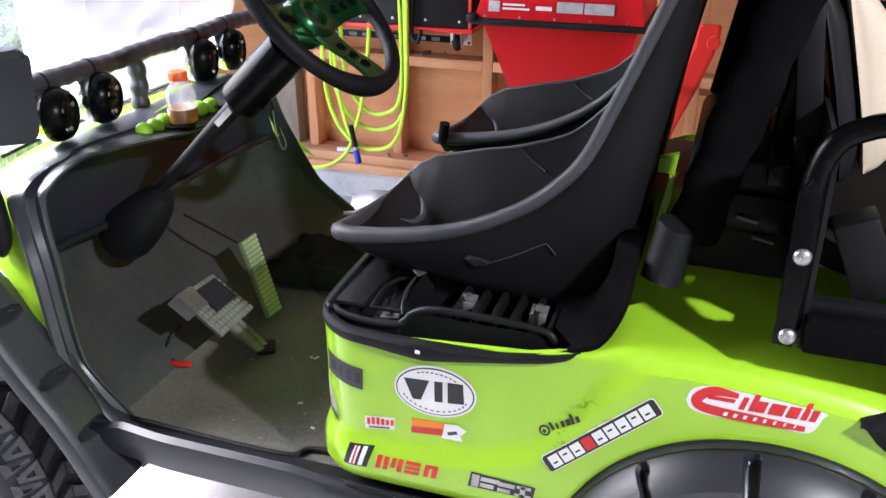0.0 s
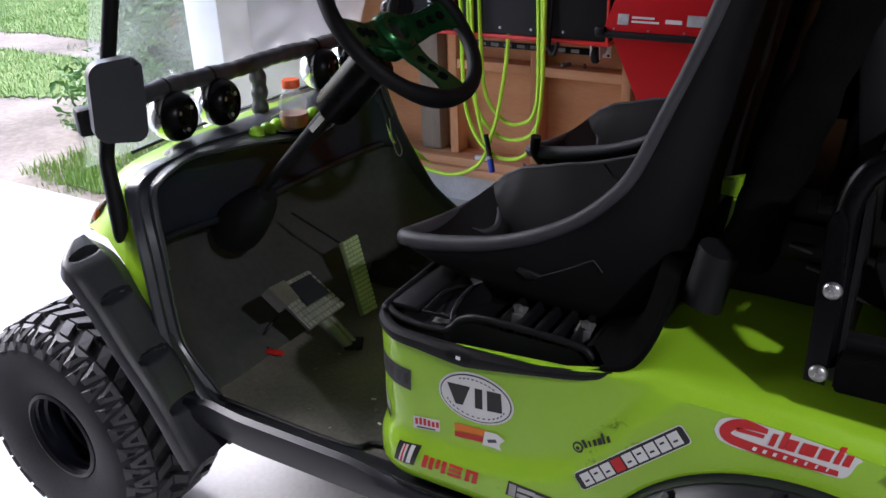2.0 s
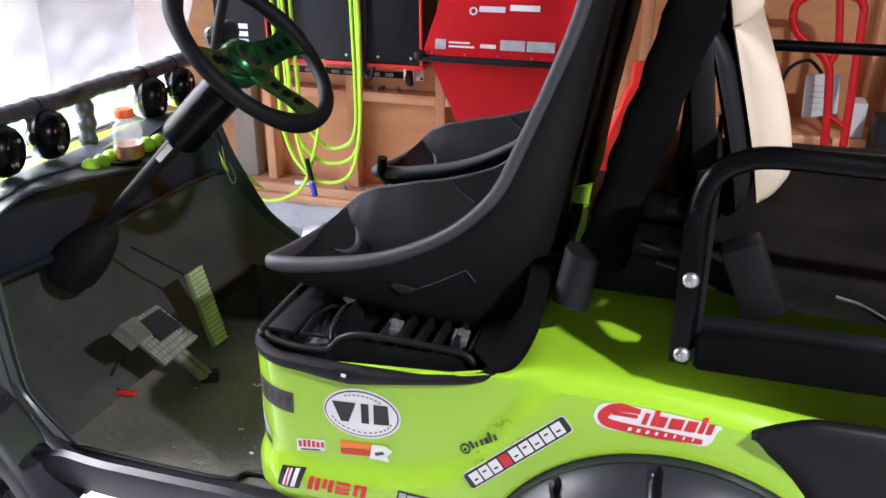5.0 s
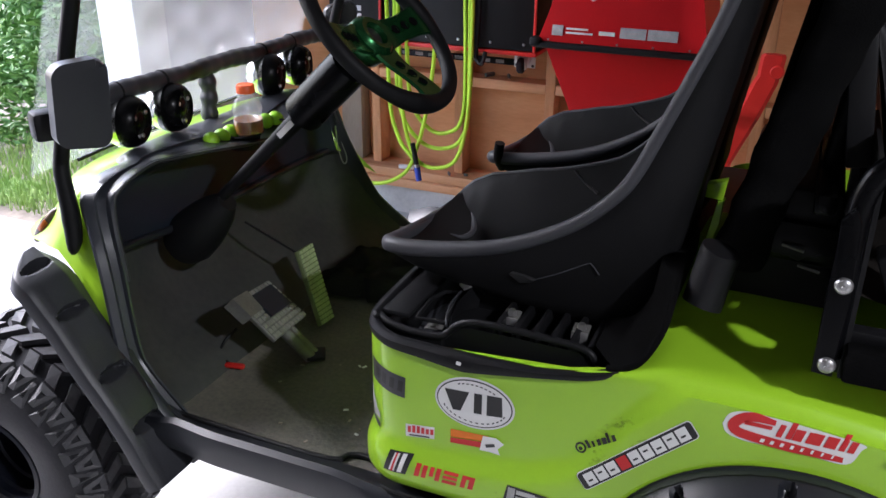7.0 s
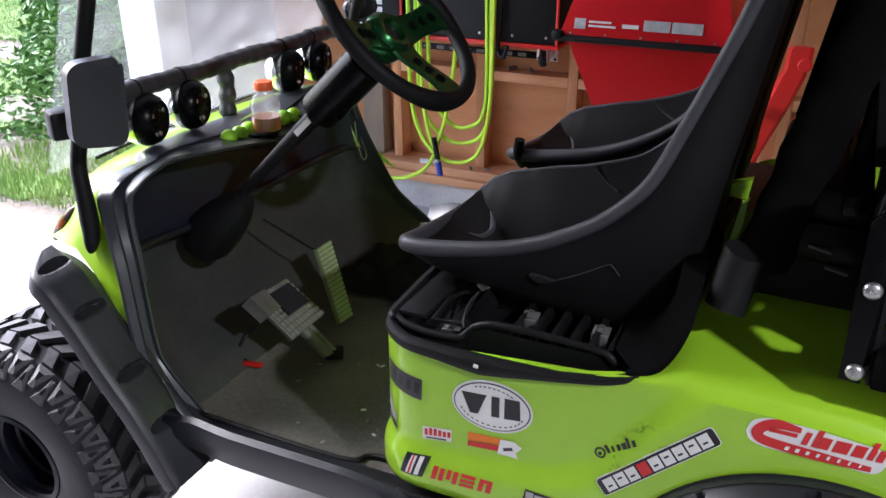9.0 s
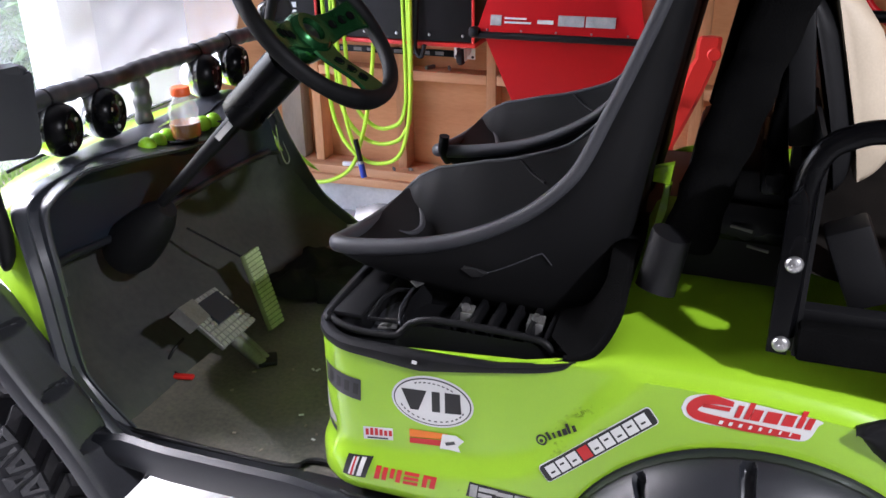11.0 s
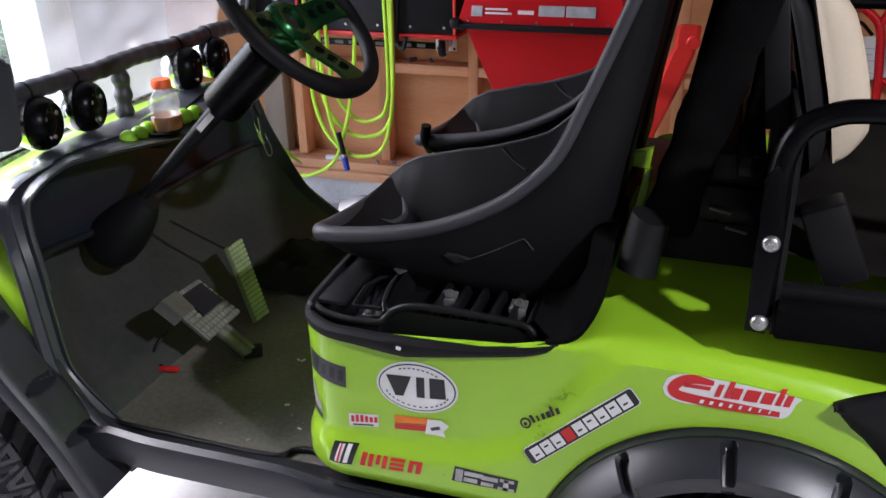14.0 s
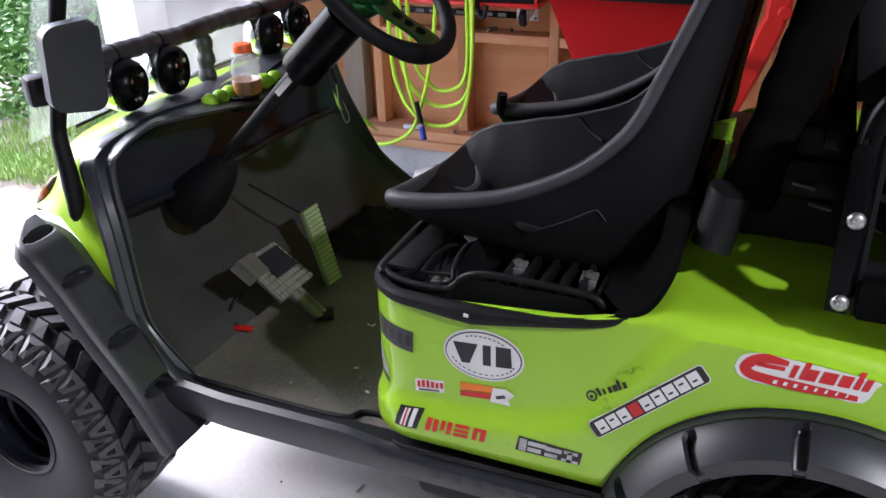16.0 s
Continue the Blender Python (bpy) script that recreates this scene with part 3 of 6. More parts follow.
def cowl_point(t, z):
    """t from -1 (near side, rear) to 1 (far side, rear); z the height."""
    k = ease(z, 0.6, 0.92)
    w, ax, xs = 0.555 - 0.06 * k, 0.40 - 0.20 * k, -1.19 - 0.02 * k
    round_ = math.sqrt(max(0.0, 1 - max(0, (z - 0.855) / 0.042) ** 2))
    w, ax = w - 0.05 * (1 - round_), ax - 0.06 * (1 - round_)
    rear = curve(z, [(0.45, -0.98), (0.55, -1.06), (0.6, -1.09), (0.75, -1.13), (0.87, -1.185), (0.92, -1.20)])
    if t > 0:
        w *= 1 - 0.30 * min(1.0, t / 0.3) * ease(z, 0.5, 0.8)
    if abs(t) > 0.6:
        return rear + (xs - rear) * (1 - (abs(t) - 0.6) / 0.4), MID + math.copysign(w, t), z
    a = math.pi / 2 * t / 0.6
    e = 0.68 + 0.32 * ease(z, 0.72, 0.87)           # squarer in plan low down
    return xs - ax * math.cos(a) ** e, MID + math.copysign(w * abs(math.sin(a)) ** e, a), z


rows = []
ts = [-1 + 0.04 * i for i in range(51)]
for j in range(22):
    v = j / 21
    row = []
    for t in ts:
        x0, y0, _ = cowl_point(t, 0.7)
        lo = min(0.8, flare_z(x0) - 0.015)
        z = lo + (0.895 - lo) * (1 - (1 - v) ** 1.6)
        px, py, pz = cowl_point(t, z)
        row.append((px, py, pz - 0.17 * max(0.0, -1.22 - px) * ease(pz, 0.70, 0.86)))
    rows.append(row)
last = rows[-1]
for q in (0.9, 0.7, 0.4, 0.0):
    rows.append([(-1.25 + (x + 1.25) * (0.75 + 0.25 * q) if abs(y - MID) < 0.46 else x, MID + (y - MID) * q, z + 0.008 * (1 - q * q)) for x, y, z in last])
cowl = part("front_cowl", skin(rows), LIME, cart, "lime green glossy front cowl", smooth=60)
lens = bmesh.new()
bmesh.ops.create_uvsphere(lens, u_segments=24, v_segments=14, radius=1.0, matrix=pose(-1.332, 1.140, 0.783, 0, 44, 0) @ Matrix.Diagonal((0.015, 0.013, 0.060, 1)))
hl = part("headlight", lens, LAMPGREY, cart, "smoked headlight lens", smooth=80)
part("turn_signal", turned(pose(-1.330, 1.1285, 0.786, 0, 44, 0), (0.012, 0.006, 0.034), 0.0025), AMBER, hl, "amber turn signal")

# dashboard: surround, recessed panel, shelf
OUTER = [(-1.00, 1.045, 0.465), (-1.023, 1.045, 0.486), (-1.082, 1.05, 0.547), (-1.102, 1.046, 0.59), (-1.1335, 1.064, 0.742), (-1.1635, 1.083, 0.819), (-1.193, 1.105, 0.872), (-1.20, 1.15, 0.897), (-1.20, 1.19, 0.904), (-1.20, 1.235, 0.905),
         (-1.222, 1.27, 0.913), (-1.235, 1.389, 0.912), (-1.238, 1.50, 0.908), (-1.240, 1.61, 0.905)]
INNER = [(-0.985, 1.085, 0.47), (-1.005, 1.085, 0.49), (-1.06, 1.085, 0.55), (-1.082, 1.088, 0.60), (-1.108, 1.105, 0.742), (-1.125, 1.115, 0.82), (-1.13, 1.125, 0.873), (-1.125, 1.145, 0.895), (-1.12, 1.18, 0.91), (-1.117, 1.23, 0.918),
         (-1.115, 1.265, 0.914), (-1.102, 1.37, 0.902), (-1.088, 1.50, 0.882), (-1.082, 1.61, 0.868)]


def far_side(p):
    return (p[0], MID + (MID - p[1]) * curve(p[2], [(0.47, 0.94), (0.60, 0.84), (0.74, 0.73), (0.90, 0.66)]), p[2])


OUTER += [far_side(p) for p in OUTER[-2:-7:-1]]
OUTER += [(p[0] - 0.02, p[1] + 0.010, p[2] + 0.004) for p in (far_side(q) for q in INNER[-7::-1])]
INNER += [far_side(p) for p in INNER[-2::-1]]
eo, ei = smooth_line(OUTER, 5), smooth_line(INNER, 5)
rows = []
for a, b in zip(eo, ei):
    up = Vector((0.008, math.copysign(0.006, a.y - MID) * min(1, abs(a.y - MID) / 0.3), 0.003 if a.z > 0.8 else 0.0))
    inn = Vector((-0.03, -math.copysign(0.012, b.y - MID) * min(1, abs(b.y - MID) / 0.4), -0.012 if b.z > 0.85 else 0))
    rows.append([a + (Vector((-0.02, 0, -0.012)) if a.y > 1.2 else Vector((0.0, 0.022, 0.0))), a, a + up * 0.7, a.lerp(b, 0.10) + up * 1.2, a.lerp(b, 0.40) + up * 1.3, a.lerp(b, 0.46) + up * 1.0, a.lerp(b, 0.52) - up * 0.5, a.lerp(b, 0.80) - up * 0.6, a.lerp(b, 0.87) + up * 0.3, a.lerp(b, 0.92) + up * 0.6, b + up * 0.5, b + inn * 0.2, b + inn])
dash = part("dashboard", skin(rows), SURROUND, cart, "black moulded dashboard surround", smooth=38)
# one moulded liner: toe board below, glove pocket above
nin = [Vector(p) for p in INNER[:8]]
zs = [p.z for p in nin]
rows = []
for z, deep in ((0.45, -0.012), (0.472, 0.005), (0.50, 0.05), (0.54, 0.075), (0.58, 0.10), (0.63, 0.115), (0.68, 0.118), (0.72, 0.112), (0.745, 0.095), (0.755, 0.05), (0.762, 0.042), (0.772, 0.05), (0.80, 0.062), (0.84, 0.066), (0.87, 0.058), (0.888, 0.035), (0.894, 0.0)):
    a = Vector([float(np.interp(z, zs, [p[k] for p in nin])) for k in range(3)])
    b = Vector(far_side(a))
    row = []
    for i in range(33):
        q = i / 32
        e = min(q, 1 - q) / 0.32
        bow = math.sqrt(1 - (1 - min(1, e)) ** 2)
        drop = -0.03 * ease(q, 0.0, 0.3) if 0.74 < z < 0.775 else 0.0
        row.append((a.x + (b.x - a.x) * q - 0.028 - deep * bow, a.y + 0.010 + (b.y - a.y - 0.02) * q, z + drop))
    rows.append(row)
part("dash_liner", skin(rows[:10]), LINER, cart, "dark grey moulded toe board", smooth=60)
part("glove_pocket", skin(rows[9:]), DASH, cart, "black recessed glove pocket", smooth=60)
part("pocket_lip", tube([Vector(p) + Vector((0.006, 0, -0.003)) for p in rows[10][1:32]], 0.0085, 10), DASHTRIM, cart, "black moulded lip under the glove pocket", smooth=60)
# Paler plastic on the lip puts its highlight into the colour.
part("inner_lip", tube([p + Vector((-0.004, -math.copysign(0.006, p.y - MID), -0.003 if p.z > 0.88 else 0)) for p in ei[19:-24]], 0.0048, 10), GREYBLACK, cart, "glove pocket lip, paler for its highlight")
part("cowl_trim", tube(smooth_line([(-1.345, 1.26, 0.882), (-1.348, 1.40, 0.886), (-1.350, 1.61, 0.887), (-1.348, 1.82, 0.886), (-1.345, 1.98, 0.882)], 8), 0.004, 12), BLACK, cart, "black windshield base gasket")
for y in (1.537, 1.70):
    part("cup_holder", lathe([(0.042, 0.0), (0.045, 0.003), (0.041, 0.005), (0.037, 0.0), (0.036, -0.03), (0.0, -0.032)], at(-1.128, y, 0.8895), 28), BLACK, cart)

# steering column and wheel
base, hub = Vector((-1.075, 1.36, 0.80)), Vector((-0.725, 1.36, 1.135))
d = (hub - base).normalized()
part("column_boot", tube([base + d * t + Vector((0.0, 0, -0.02)) for t in (-0.16, -0.15, -0.12, -0.08, -0.04, 0.0, 0.03)], lambda t: curve(t, [(0, 0.02), (0.1, 0.045), (0.3, 0.058), (0.55, 0.055), (0.75, 0.044), (0.9, 0.032), (1, 0.022)]), 20), BLACK, cart, "black rubber column boot")
part("steering_shaft", tube([base, base + d * 0.30], lambda t: 0.0105 + 0.007 * t, 16), BLACK, cart)
part("column_shroud", tube([base + d * t for t in (0.30, 0.305, 0.315, 0.44, 0.455, 0.46)], lambda t: curve(t, [(0, 0.026), (0.1, 0.036), (0.25, 0.040), (0.8, 0.041), (0.92, 0.033), (1, 0.030)]), 20), GLOSSBLACK, cart, "black column shroud")
part("warning_label", turned(Matrix.Translation(base + d * 0.262 + Vector((0.004, -0.0215, 0.002))) @ pose(0, 0, 0, 0, -43.7, 0), (0.046, 0.002, 0.012)), PALEBOX, cart, "small pale warning label")
part("key_stalk", tube([base + d * 0.36 + Vector((0.0, 0.045, -0.01)), base + d * 0.36 + Vector((0.0, 0.09, -0.012))], 0.008, 10), BLUE, cart, "dark blue stalk")
sw = part("steering_wheel", tube([hub + d * 0.055 + Vector((0.004, 0, 0.012)) + (Vector((0, 1, 0)) * math.cos(a) + d.cross(Vector((0, 1, 0))) * math.sin(a)) * 0.163 for a in np.linspace(0, 2 * math.pi, 73)], lambda t: 0.0140 + 0.0035 * max(0, math.cos(3 * 2 * math.pi * t - 0.3)) ** 2, 16, False), LEATHER, cart, "black leather sports steering wheel")
E1, E2 = Vector((0, 1, 0)), d.cross(Vector((0, 1, 0)))
hc = hub + d * 0.028 + Vector((0.004, 0, 0.012))
WB = Matrix(((E1.x, E2.x, d.x, hc.x), (E1.y, E2.y, d.y, hc.y), (E1.z, E2.z, d.z, hc.z), (0, 0, 0, 1)))
part("hub", lathe([(0.0, 0.004), (0.020, 0.004), (0.024, 0.016), (0.034, 0.017), (0.044, 0.008), (0.046, -0.006), (0.040, -0.03), (0.03, -0.04)], WB, 32), GREENMETAL, sw, "green anodised hub")
part("horn_button", lathe([(0.0, 0.009), (0.017, 0.008), (0.0205, 0.005)], WB, 24), STKBLACK, sw)
for ang in (-4, -92, 176):
    R2 = WB @ pose(0, 0, 0, 0, 0, ang)
    rows = []
    for t in np.linspace(0, 1, 9):
        u = 0.035 + 0.118 * t
        w = curve(t, [(0, 0.034), (0.4, 0.026), (0.8, 0.03), (1, 0.036)])
        z = 0.004 + 0.024 * ease(t, 0.05, 0.95)
        rows.append([R2 @ Vector(q) for q in ((u, -w, z), (u, -w * 0.9, z + 0.004), (u, w * 0.9, z + 0.004), (u, w, z), (u, w * 0.9, z - 0.003), (u, -w * 0.9, z - 0.003))])
    sp = part("spoke", skin(rows, True, True), GREENMETAL, sw, "green anodised spoke")
    for u in (0.07, 0.095, 0.118):
        z = 0.004 + 0.024 * ease((u - 0.035) / 0.118, 0.05, 0.95)
        part("spoke_hole", lathe([(0.0, 0.0), (0.008, 0.0), (0.0095, 0.0015)], R2 @ at(u, 0, z + 0.0045) @ pose(0, 0, 0, 0, -12, 0), 14), CLOTH, sw)

# windshield, its post, padded bar and speaker pods
ys = list(np.linspace(1.14, 2.08, 8))
ws = part("windshield", skin([[(x, y, z) for y in ys] + [(x - 0.005, y, z) for y in ys[::-1]] for x, z in ((-1.345, 0.885), (-1.292, 1.05), (-1.13, 1.5), (-0.987, 1.9))], True, True), ACRYLIC, cart, "clear hazy acrylic windshield", smooth=60)
ws.visible_shadow = False
line = [(-1.207, 1.080, 0.768), (-1.200, 1.083, 0.802), (-1.201, 1.086, 0.848), (-1.206, 1.089, 0.892), (-1.212, 1.094, 0.935), (-1.208, 1.104, 0.985), (-1.19, 1.12, 1.11), (-0.905, 1.12, 1.9)]
for side in (0, 1):
    pts = [mirrored(p) for p in line[5:]] if side else line
    part("windshield_post", tube(smooth_line(pts, 8), lambda t: curve(t, [(0, 0.005), (0.03, 0.010), (0.1, 0.0145), (0.25, 0.0175), (0.42, 0.0155), (0.6, 0.0145), (1, 0.0145)]) if len(pts) > 4 else 0.0145, 14), BLACK, cart, "black steel windshield post")
part("padded_bar", tube([(-1.245, y, 1.030 - 0.018 * (y - 1.15) + 0.002 * math.sin(y * 20)) for y in np.linspace(1.14, 2.10, 150)], lambda t: 0.0195 + 0.0022 * abs(math.sin(t * math.pi * 24)) - 0.001 + 0.0009 * math.sin(t * 2 * math.pi * 7.3), 16), GREYBLACK, cart, "black tape-wrapped padded bar")
part("bar_post", tube([(-1.245, 1.575 + 0.003 * math.sin(z * 60), z) for z in np.linspace(0.905, 1.015, 30)], lambda t: 0.019 + 0.0022 * math.sin(t * 2 * math.pi * 3), 14), GREYBLACK, cart)
for y in (1.292, 1.425, 1.795, 1.925):
    o = Vector((-1.232, y, 0.972 - 0.018 * (y - 1.15)))
    PB = Matrix.Translation(o) @ pose(0, 0, 0, 0, 90, 17) @ Matrix.Scale(1.08, 4)
    pod = part("speaker_pod", lathe([(0.0, -0.050)] + [(0.048 * math.sin(radians(a)), -0.048 * math.cos(radians(a)) - 0.002) for a in range(12, 91, 13)] + [(0.046, 0.004), (0.046, 0.012)], PB, 28), PODMETAL, cart, "chrome ball speaker pod")
    part("pod_ring", lathe([(0.0485, 0.002), (0.0495, 0.007), (0.0475, 0.018), (0.042, 0.030), (0.036, 0.035), (0.032, 0.031), (0.02, 0.029), (0.014, 0.033), (0.0, 0.035)], PB, 28), GLOSSBLACK, pod, "black speaker face")
    for a in range(0, 360, 60):
        part("pod_bolt", lathe([(0.0, 0.004), (0.004, 0.003), (0.005, 0)], PB @ at(0.026 * math.cos(radians(a)), 0.026 * math.sin(radians(a)), 0.0295), 8), STEEL if a % 120 == 0 else GLOSSBLACK, pod)
    part("clamp", tube([(-1.245 + 0.018 * math.cos(a), y, 1.030 - 0.018 * (y - 1.15) + 0.002 * math.sin(y * 20) + 0.018 * math.sin(a)) for a in np.linspace(0, 2 * math.pi, 28)], 0.0045, 8, False), BLACK, pod)
    part("stem", tube([(-1.235, y, 1.012), (-1.232, y, 0.998)], 0.012, 10), BLACK, pod)

# side mirror
mr = part("mirror", plate([(u + 0.006 * v / 0.148, v * (1 + 0.12 * u / 0.092)) for u, v in rounded(0.093, 0.148, 0.024, 10)], 0.033, pose(-1.120, 1.069, 1.075, 90, 2, 62), 0.013), DASHTRIM, cart, "black plastic side mirror housing")
fm = part("far_mirror", plate(rounded(0.095, 0.060, 0.02, 8), 0.025, pose(-1.223, 2.15, 1.062, 90, -12, 50), 0.008), DASHTRIM, cart, "black far side mirror with a pale glass")
part("mirror_glass", plate(rounded(0.082, 0.048, 0.015, 8), 0.002, pose(-1.223, 2.15, 1.062, 90, -12, 50) @ at(0, 0, 0.0252)), CHROME, fm, "silvered mirror glass")
part("mirror_arm", tube([(-1.232, 1.118, 0.995), (-1.21, 1.118, 1.055)], 0.022, 14), BLACK, mr)
part("mirror_arm", turned(pose(-1.193, 1.062, 1.028, 0, 0, -30), (0.045, 0.05, 0.052), 0.008), BLACK, mr)

# pedals, each from its four corners
def pedal(name, tl, tr, br, bl, nu, nv, studs, gap, plate_mat):
    tl, tr, br, bl = (Vector(q) for q in (tl, tr, br, bl))
    n = (tr - bl).cross(tl - br).normalized()
    if n.x < 0:
        n = -n

    def f(u, v, h):
        return (tl.lerp(tr, u)).lerp(bl.lerp(br, u), v) + n * h
    bm = bmesh.new()
    skin([[f(u, v, h) for u, h in ((0.02, -0.012), (0, -0.008), (0, -0.002), (0.02, 0), (0.98, 0), (1, -0.002), (1, -0.008), (0.98, -0.012))] for v in (0, 0.02, 0.5, 0.98, 1)], True, True, bm)
    p = part(name, bm, plate_mat, cart, "grey metal pedal with a studded pad")
    bm = bmesh.new()
    for i in range(nu):
        for j in range(nv):
            u, v = (i + 0.5) / nu, (j + 0.5) / nv
            if gap and gap[0] < u < gap[1] and gap[2] < v < gap[3]:
                continue
            a, b = 0.38 / nu, 0.36 / nv
            skin([[f(u - a, v - b, h), f(u + a, v - b, h), f(u + a, v + b, h), f(u - a, v + b, h)] for h in (0.0, 0.0035)], True, True, bm)
    part("pad_studs", bm, studs, p, "worn pale pad studs", smooth=0)
    return p, f


pa, fa = pedal("accelerator_pedal", (-1.0, 1.53, 0.624), (-1.0, 1.590, 0.622), (-0.92, 1.541, 0.462), (-0.92, 1.486, 0.468), 5, 17, PADGREEN, None, PADDARK)
pb, fb = pedal("brake_pedal", (-0.97, 1.245, 0.640), (-0.98, 1.375, 0.623), (-0.90, 1.396, 0.545), (-0.89, 1.262, 0.556), 10, 8, PADGREY, (0.28, 0.92, 0.1, 0.62), DULLSTEEL)
bm = skin([[fb(u, v, h) for u, v in ((0.3, 0.1), (0.9, 0.1), (0.9, 0.62), (0.3, 0.62))] for h in (0.0, 0.007, 0.008)], True, True)
part("parking_pad", bm, DASH, pb)
bm = skin([[fb(u, v, h) for u, v in ((-0.12, -0.02), (0.3, -0.02), (0.26, 0.42), (-0.1, 0.42))] for h in (-0.02, -0.003, 0.006, 0.010)], True, True)
part("pedal_hood", bm, DULLSTEEL, pb)
for u, v in ((0.82, 0.7), (0.2, 0.55)):
    part("pad_screw", lathe([(0.0, 0.003), (0.004, 0.003), (0.006, 0)], Matrix.Translation(fb(u, v, 0.006)) @ pose(0, 0, 0, 0, 50, 0), 8), STEEL, pb)
part("pedal_arm", tube([(-0.925, 1.33, 0.545), (-0.875, 1.362, 0.462)], 0.014, 10), DULLSTEEL, cart, "grey steel pedal arm")
part("pedal_arm", tube([(-0.93, 1.355, 0.545), (-0.870, 1.382, 0.462)], 0.008, 10), DULLSTEEL, cart, "grey steel pedal arm")
part("arm_foot", turned(pose(-0.868, 1.375, 0.466, 0, 0, 30), (0.04, 0.045, 0.01), 0.003), BLACK, cart)
part("pedal_arm", tube([(-1.0, 1.54, 0.61), (-1.12, 1.50, 0.69)], 0.0028, 8), BLACK, cart)

# front and rear fender flares, with bolt pockets
def flare(cx, cz, r_in, y_in, y_out, a0, a1, slots, half):
    """A wheel-arch flare: a band bent outwards, with narrow slots open at its lip."""
    angles = set(np.linspace(a0, a1, 90).tolist())
    for p in slots:
        angles |= {p + half * k for k in (-1.3, -1.0, -0.9, -0.75, -0.4, 0.0, 0.4, 0.75, 0.9, 1.0, 1.3)}
    rows = []
    for deg in sorted(angles):
        a = radians(deg)
        off = min(abs(deg - p) for p in slots)
        row = [(r_in + 0.030, y_in, 0), (r_in + 0.029, y_in - 0.004, 0)]
        for k in range(16):
            w = k / 15
            row.append((r_in + 0.026 - 0.034 * w ** 1.7, y_in - 0.006 + (y_out + 0.003 - y_in) * w, w))
        row += [(r_in - 0.014, y_out - 0.002, 1), (r_in - 0.022, y_out + 0.001, 0.9), (r_in - 0.036, y_out + 0.004, 0), (r_in - 0.04, y_out + 0.012, 0), (r_in - 0.04, y_in + 0.03, 0)]
        line = []
        for r, y, w in row:
            wide = half * math.sqrt(max(0.0, 1 - (max(0.0, 0.46 - w) / 0.16) ** 2))
            dip = 0.017 * min(1.0, max(0.0, wide - off) / (0.28 * half))
            line.append((cx + (r - dip) * math.cos(a), y + 0.35 * dip, cz + (r - dip) * math.sin(a)))
        rows.append(line)
    return skin(rows)


def front_flare(side):
    line = smooth_line([(x, 0, z) for x, z in FLARE[:10]], 22)
    slots = ((-1.232, 0.763), (-1.157, 0.690), (-1.080, 0.576), (-1.016, 0.482))
    rows = []
    for i, p in enumerate(line):
        d = (line[min(i + 1, len(line) - 1)] - line[max(i - 1, 0)]).normalized()
        nx, nz = d.z, -d.x
        up = d if d.z > 0 else -d
        along = [(p.x - a) * up.x + (p.z - b) * up.z for a, b in slots]
        tip = math.sqrt(max(0.0, 1 - ease(-p.x, 1.20, 1.276) ** 2)) * 0.75 + 0.25
        foot = 1 - ease(-p.x, 0.96, 0.99)
        row = []
        for o, h in ((-0.02, -0.01), (0.0, 0.0), (0.006, 0.004), (0.010, 0.005), (0.014, 0.005), (0.018, 0.005), (0.024, 0.005), (0.034, 0.005), (0.044, 0.004), (0.054, 0.004), (0.062, 0.003), (0.068, 0.003), (0.074, 0.003), (0.080, 0.002), (0.086, 0.001), (0.093, -0.003), (0.096, -0.010), (0.095, -0.034), (0.088, -0.038), (0.02, -0.03)):
            if 0.006 < o < 0.082 and h > 0:
                half = 0.0145 * math.sqrt(max(0.0, 1 - ((o - 0.041) / 0.036) ** 2))
                for u in along:
                    if half > 0 and abs(u) < half:          # steep at the upper end, a ramp towards the lower
                        h -= 0.024 * min(1, (half - u) / 0.002) * min(1, (half + u) / (half * 1.7)) * min(1, half / 0.006)
            yy = 1.052 - o * tip
            row.append((p.x + nx * h + 0.012 * o * foot, yy if side > 0 else 2 * MID - yy, p.z + nz * h))
        rows.append(row)
    return skin(rows, False, False)


# Front flare is a paler copy of the rear's plastic: daylight in the colour.
f = part("front_flare", front_flare(1), GREYBLACK, cart, "black plastic fender flare with bolt pockets", smooth=35)
rearf = part("rear_flare", flare(ARCH[0], ARCH[1], 0.266, 1.022, 0.955, -12, 192, (5, 35, 66, 96, 126, 156), 2.3), DASHTRIM, cart, "black plastic fender flare with bolt slots", smooth=35)
part("rear_flare", None, None, cart, data=rearf.data).matrix_basis = at(0, 2 * MID, 0) @ Matrix.Diagonal((1, -1, 1, 1))
part("flare_bracket", plate([(-0.885, 0.448), (-0.90, 0.43), (-0.965, 0.365), (-0.99, 0.38), (-1.10, 0.592), (-1.085, 0.596), (-1.03, 0.487), (-0.98, 0.466)], 0.014, at(0, 1.056, 0) @ XZ, 0.006), GREYBLACK, cart)
for cx, cz, r, y0, y1, a1 in ((-1.41, 0.31, 0.335, 1.07, 1.30, 80), (ARCH[0], ARCH[1], 0.29, 1.0, 1.35, 168)):
    part("wheel_well", skin([[(cx + r * math.cos(a), y, cz + r * math.sin(a)) for y in (y0, y1)] for a in np.linspace(radians(12), radians(a1), 26)]), BLACK, cart)
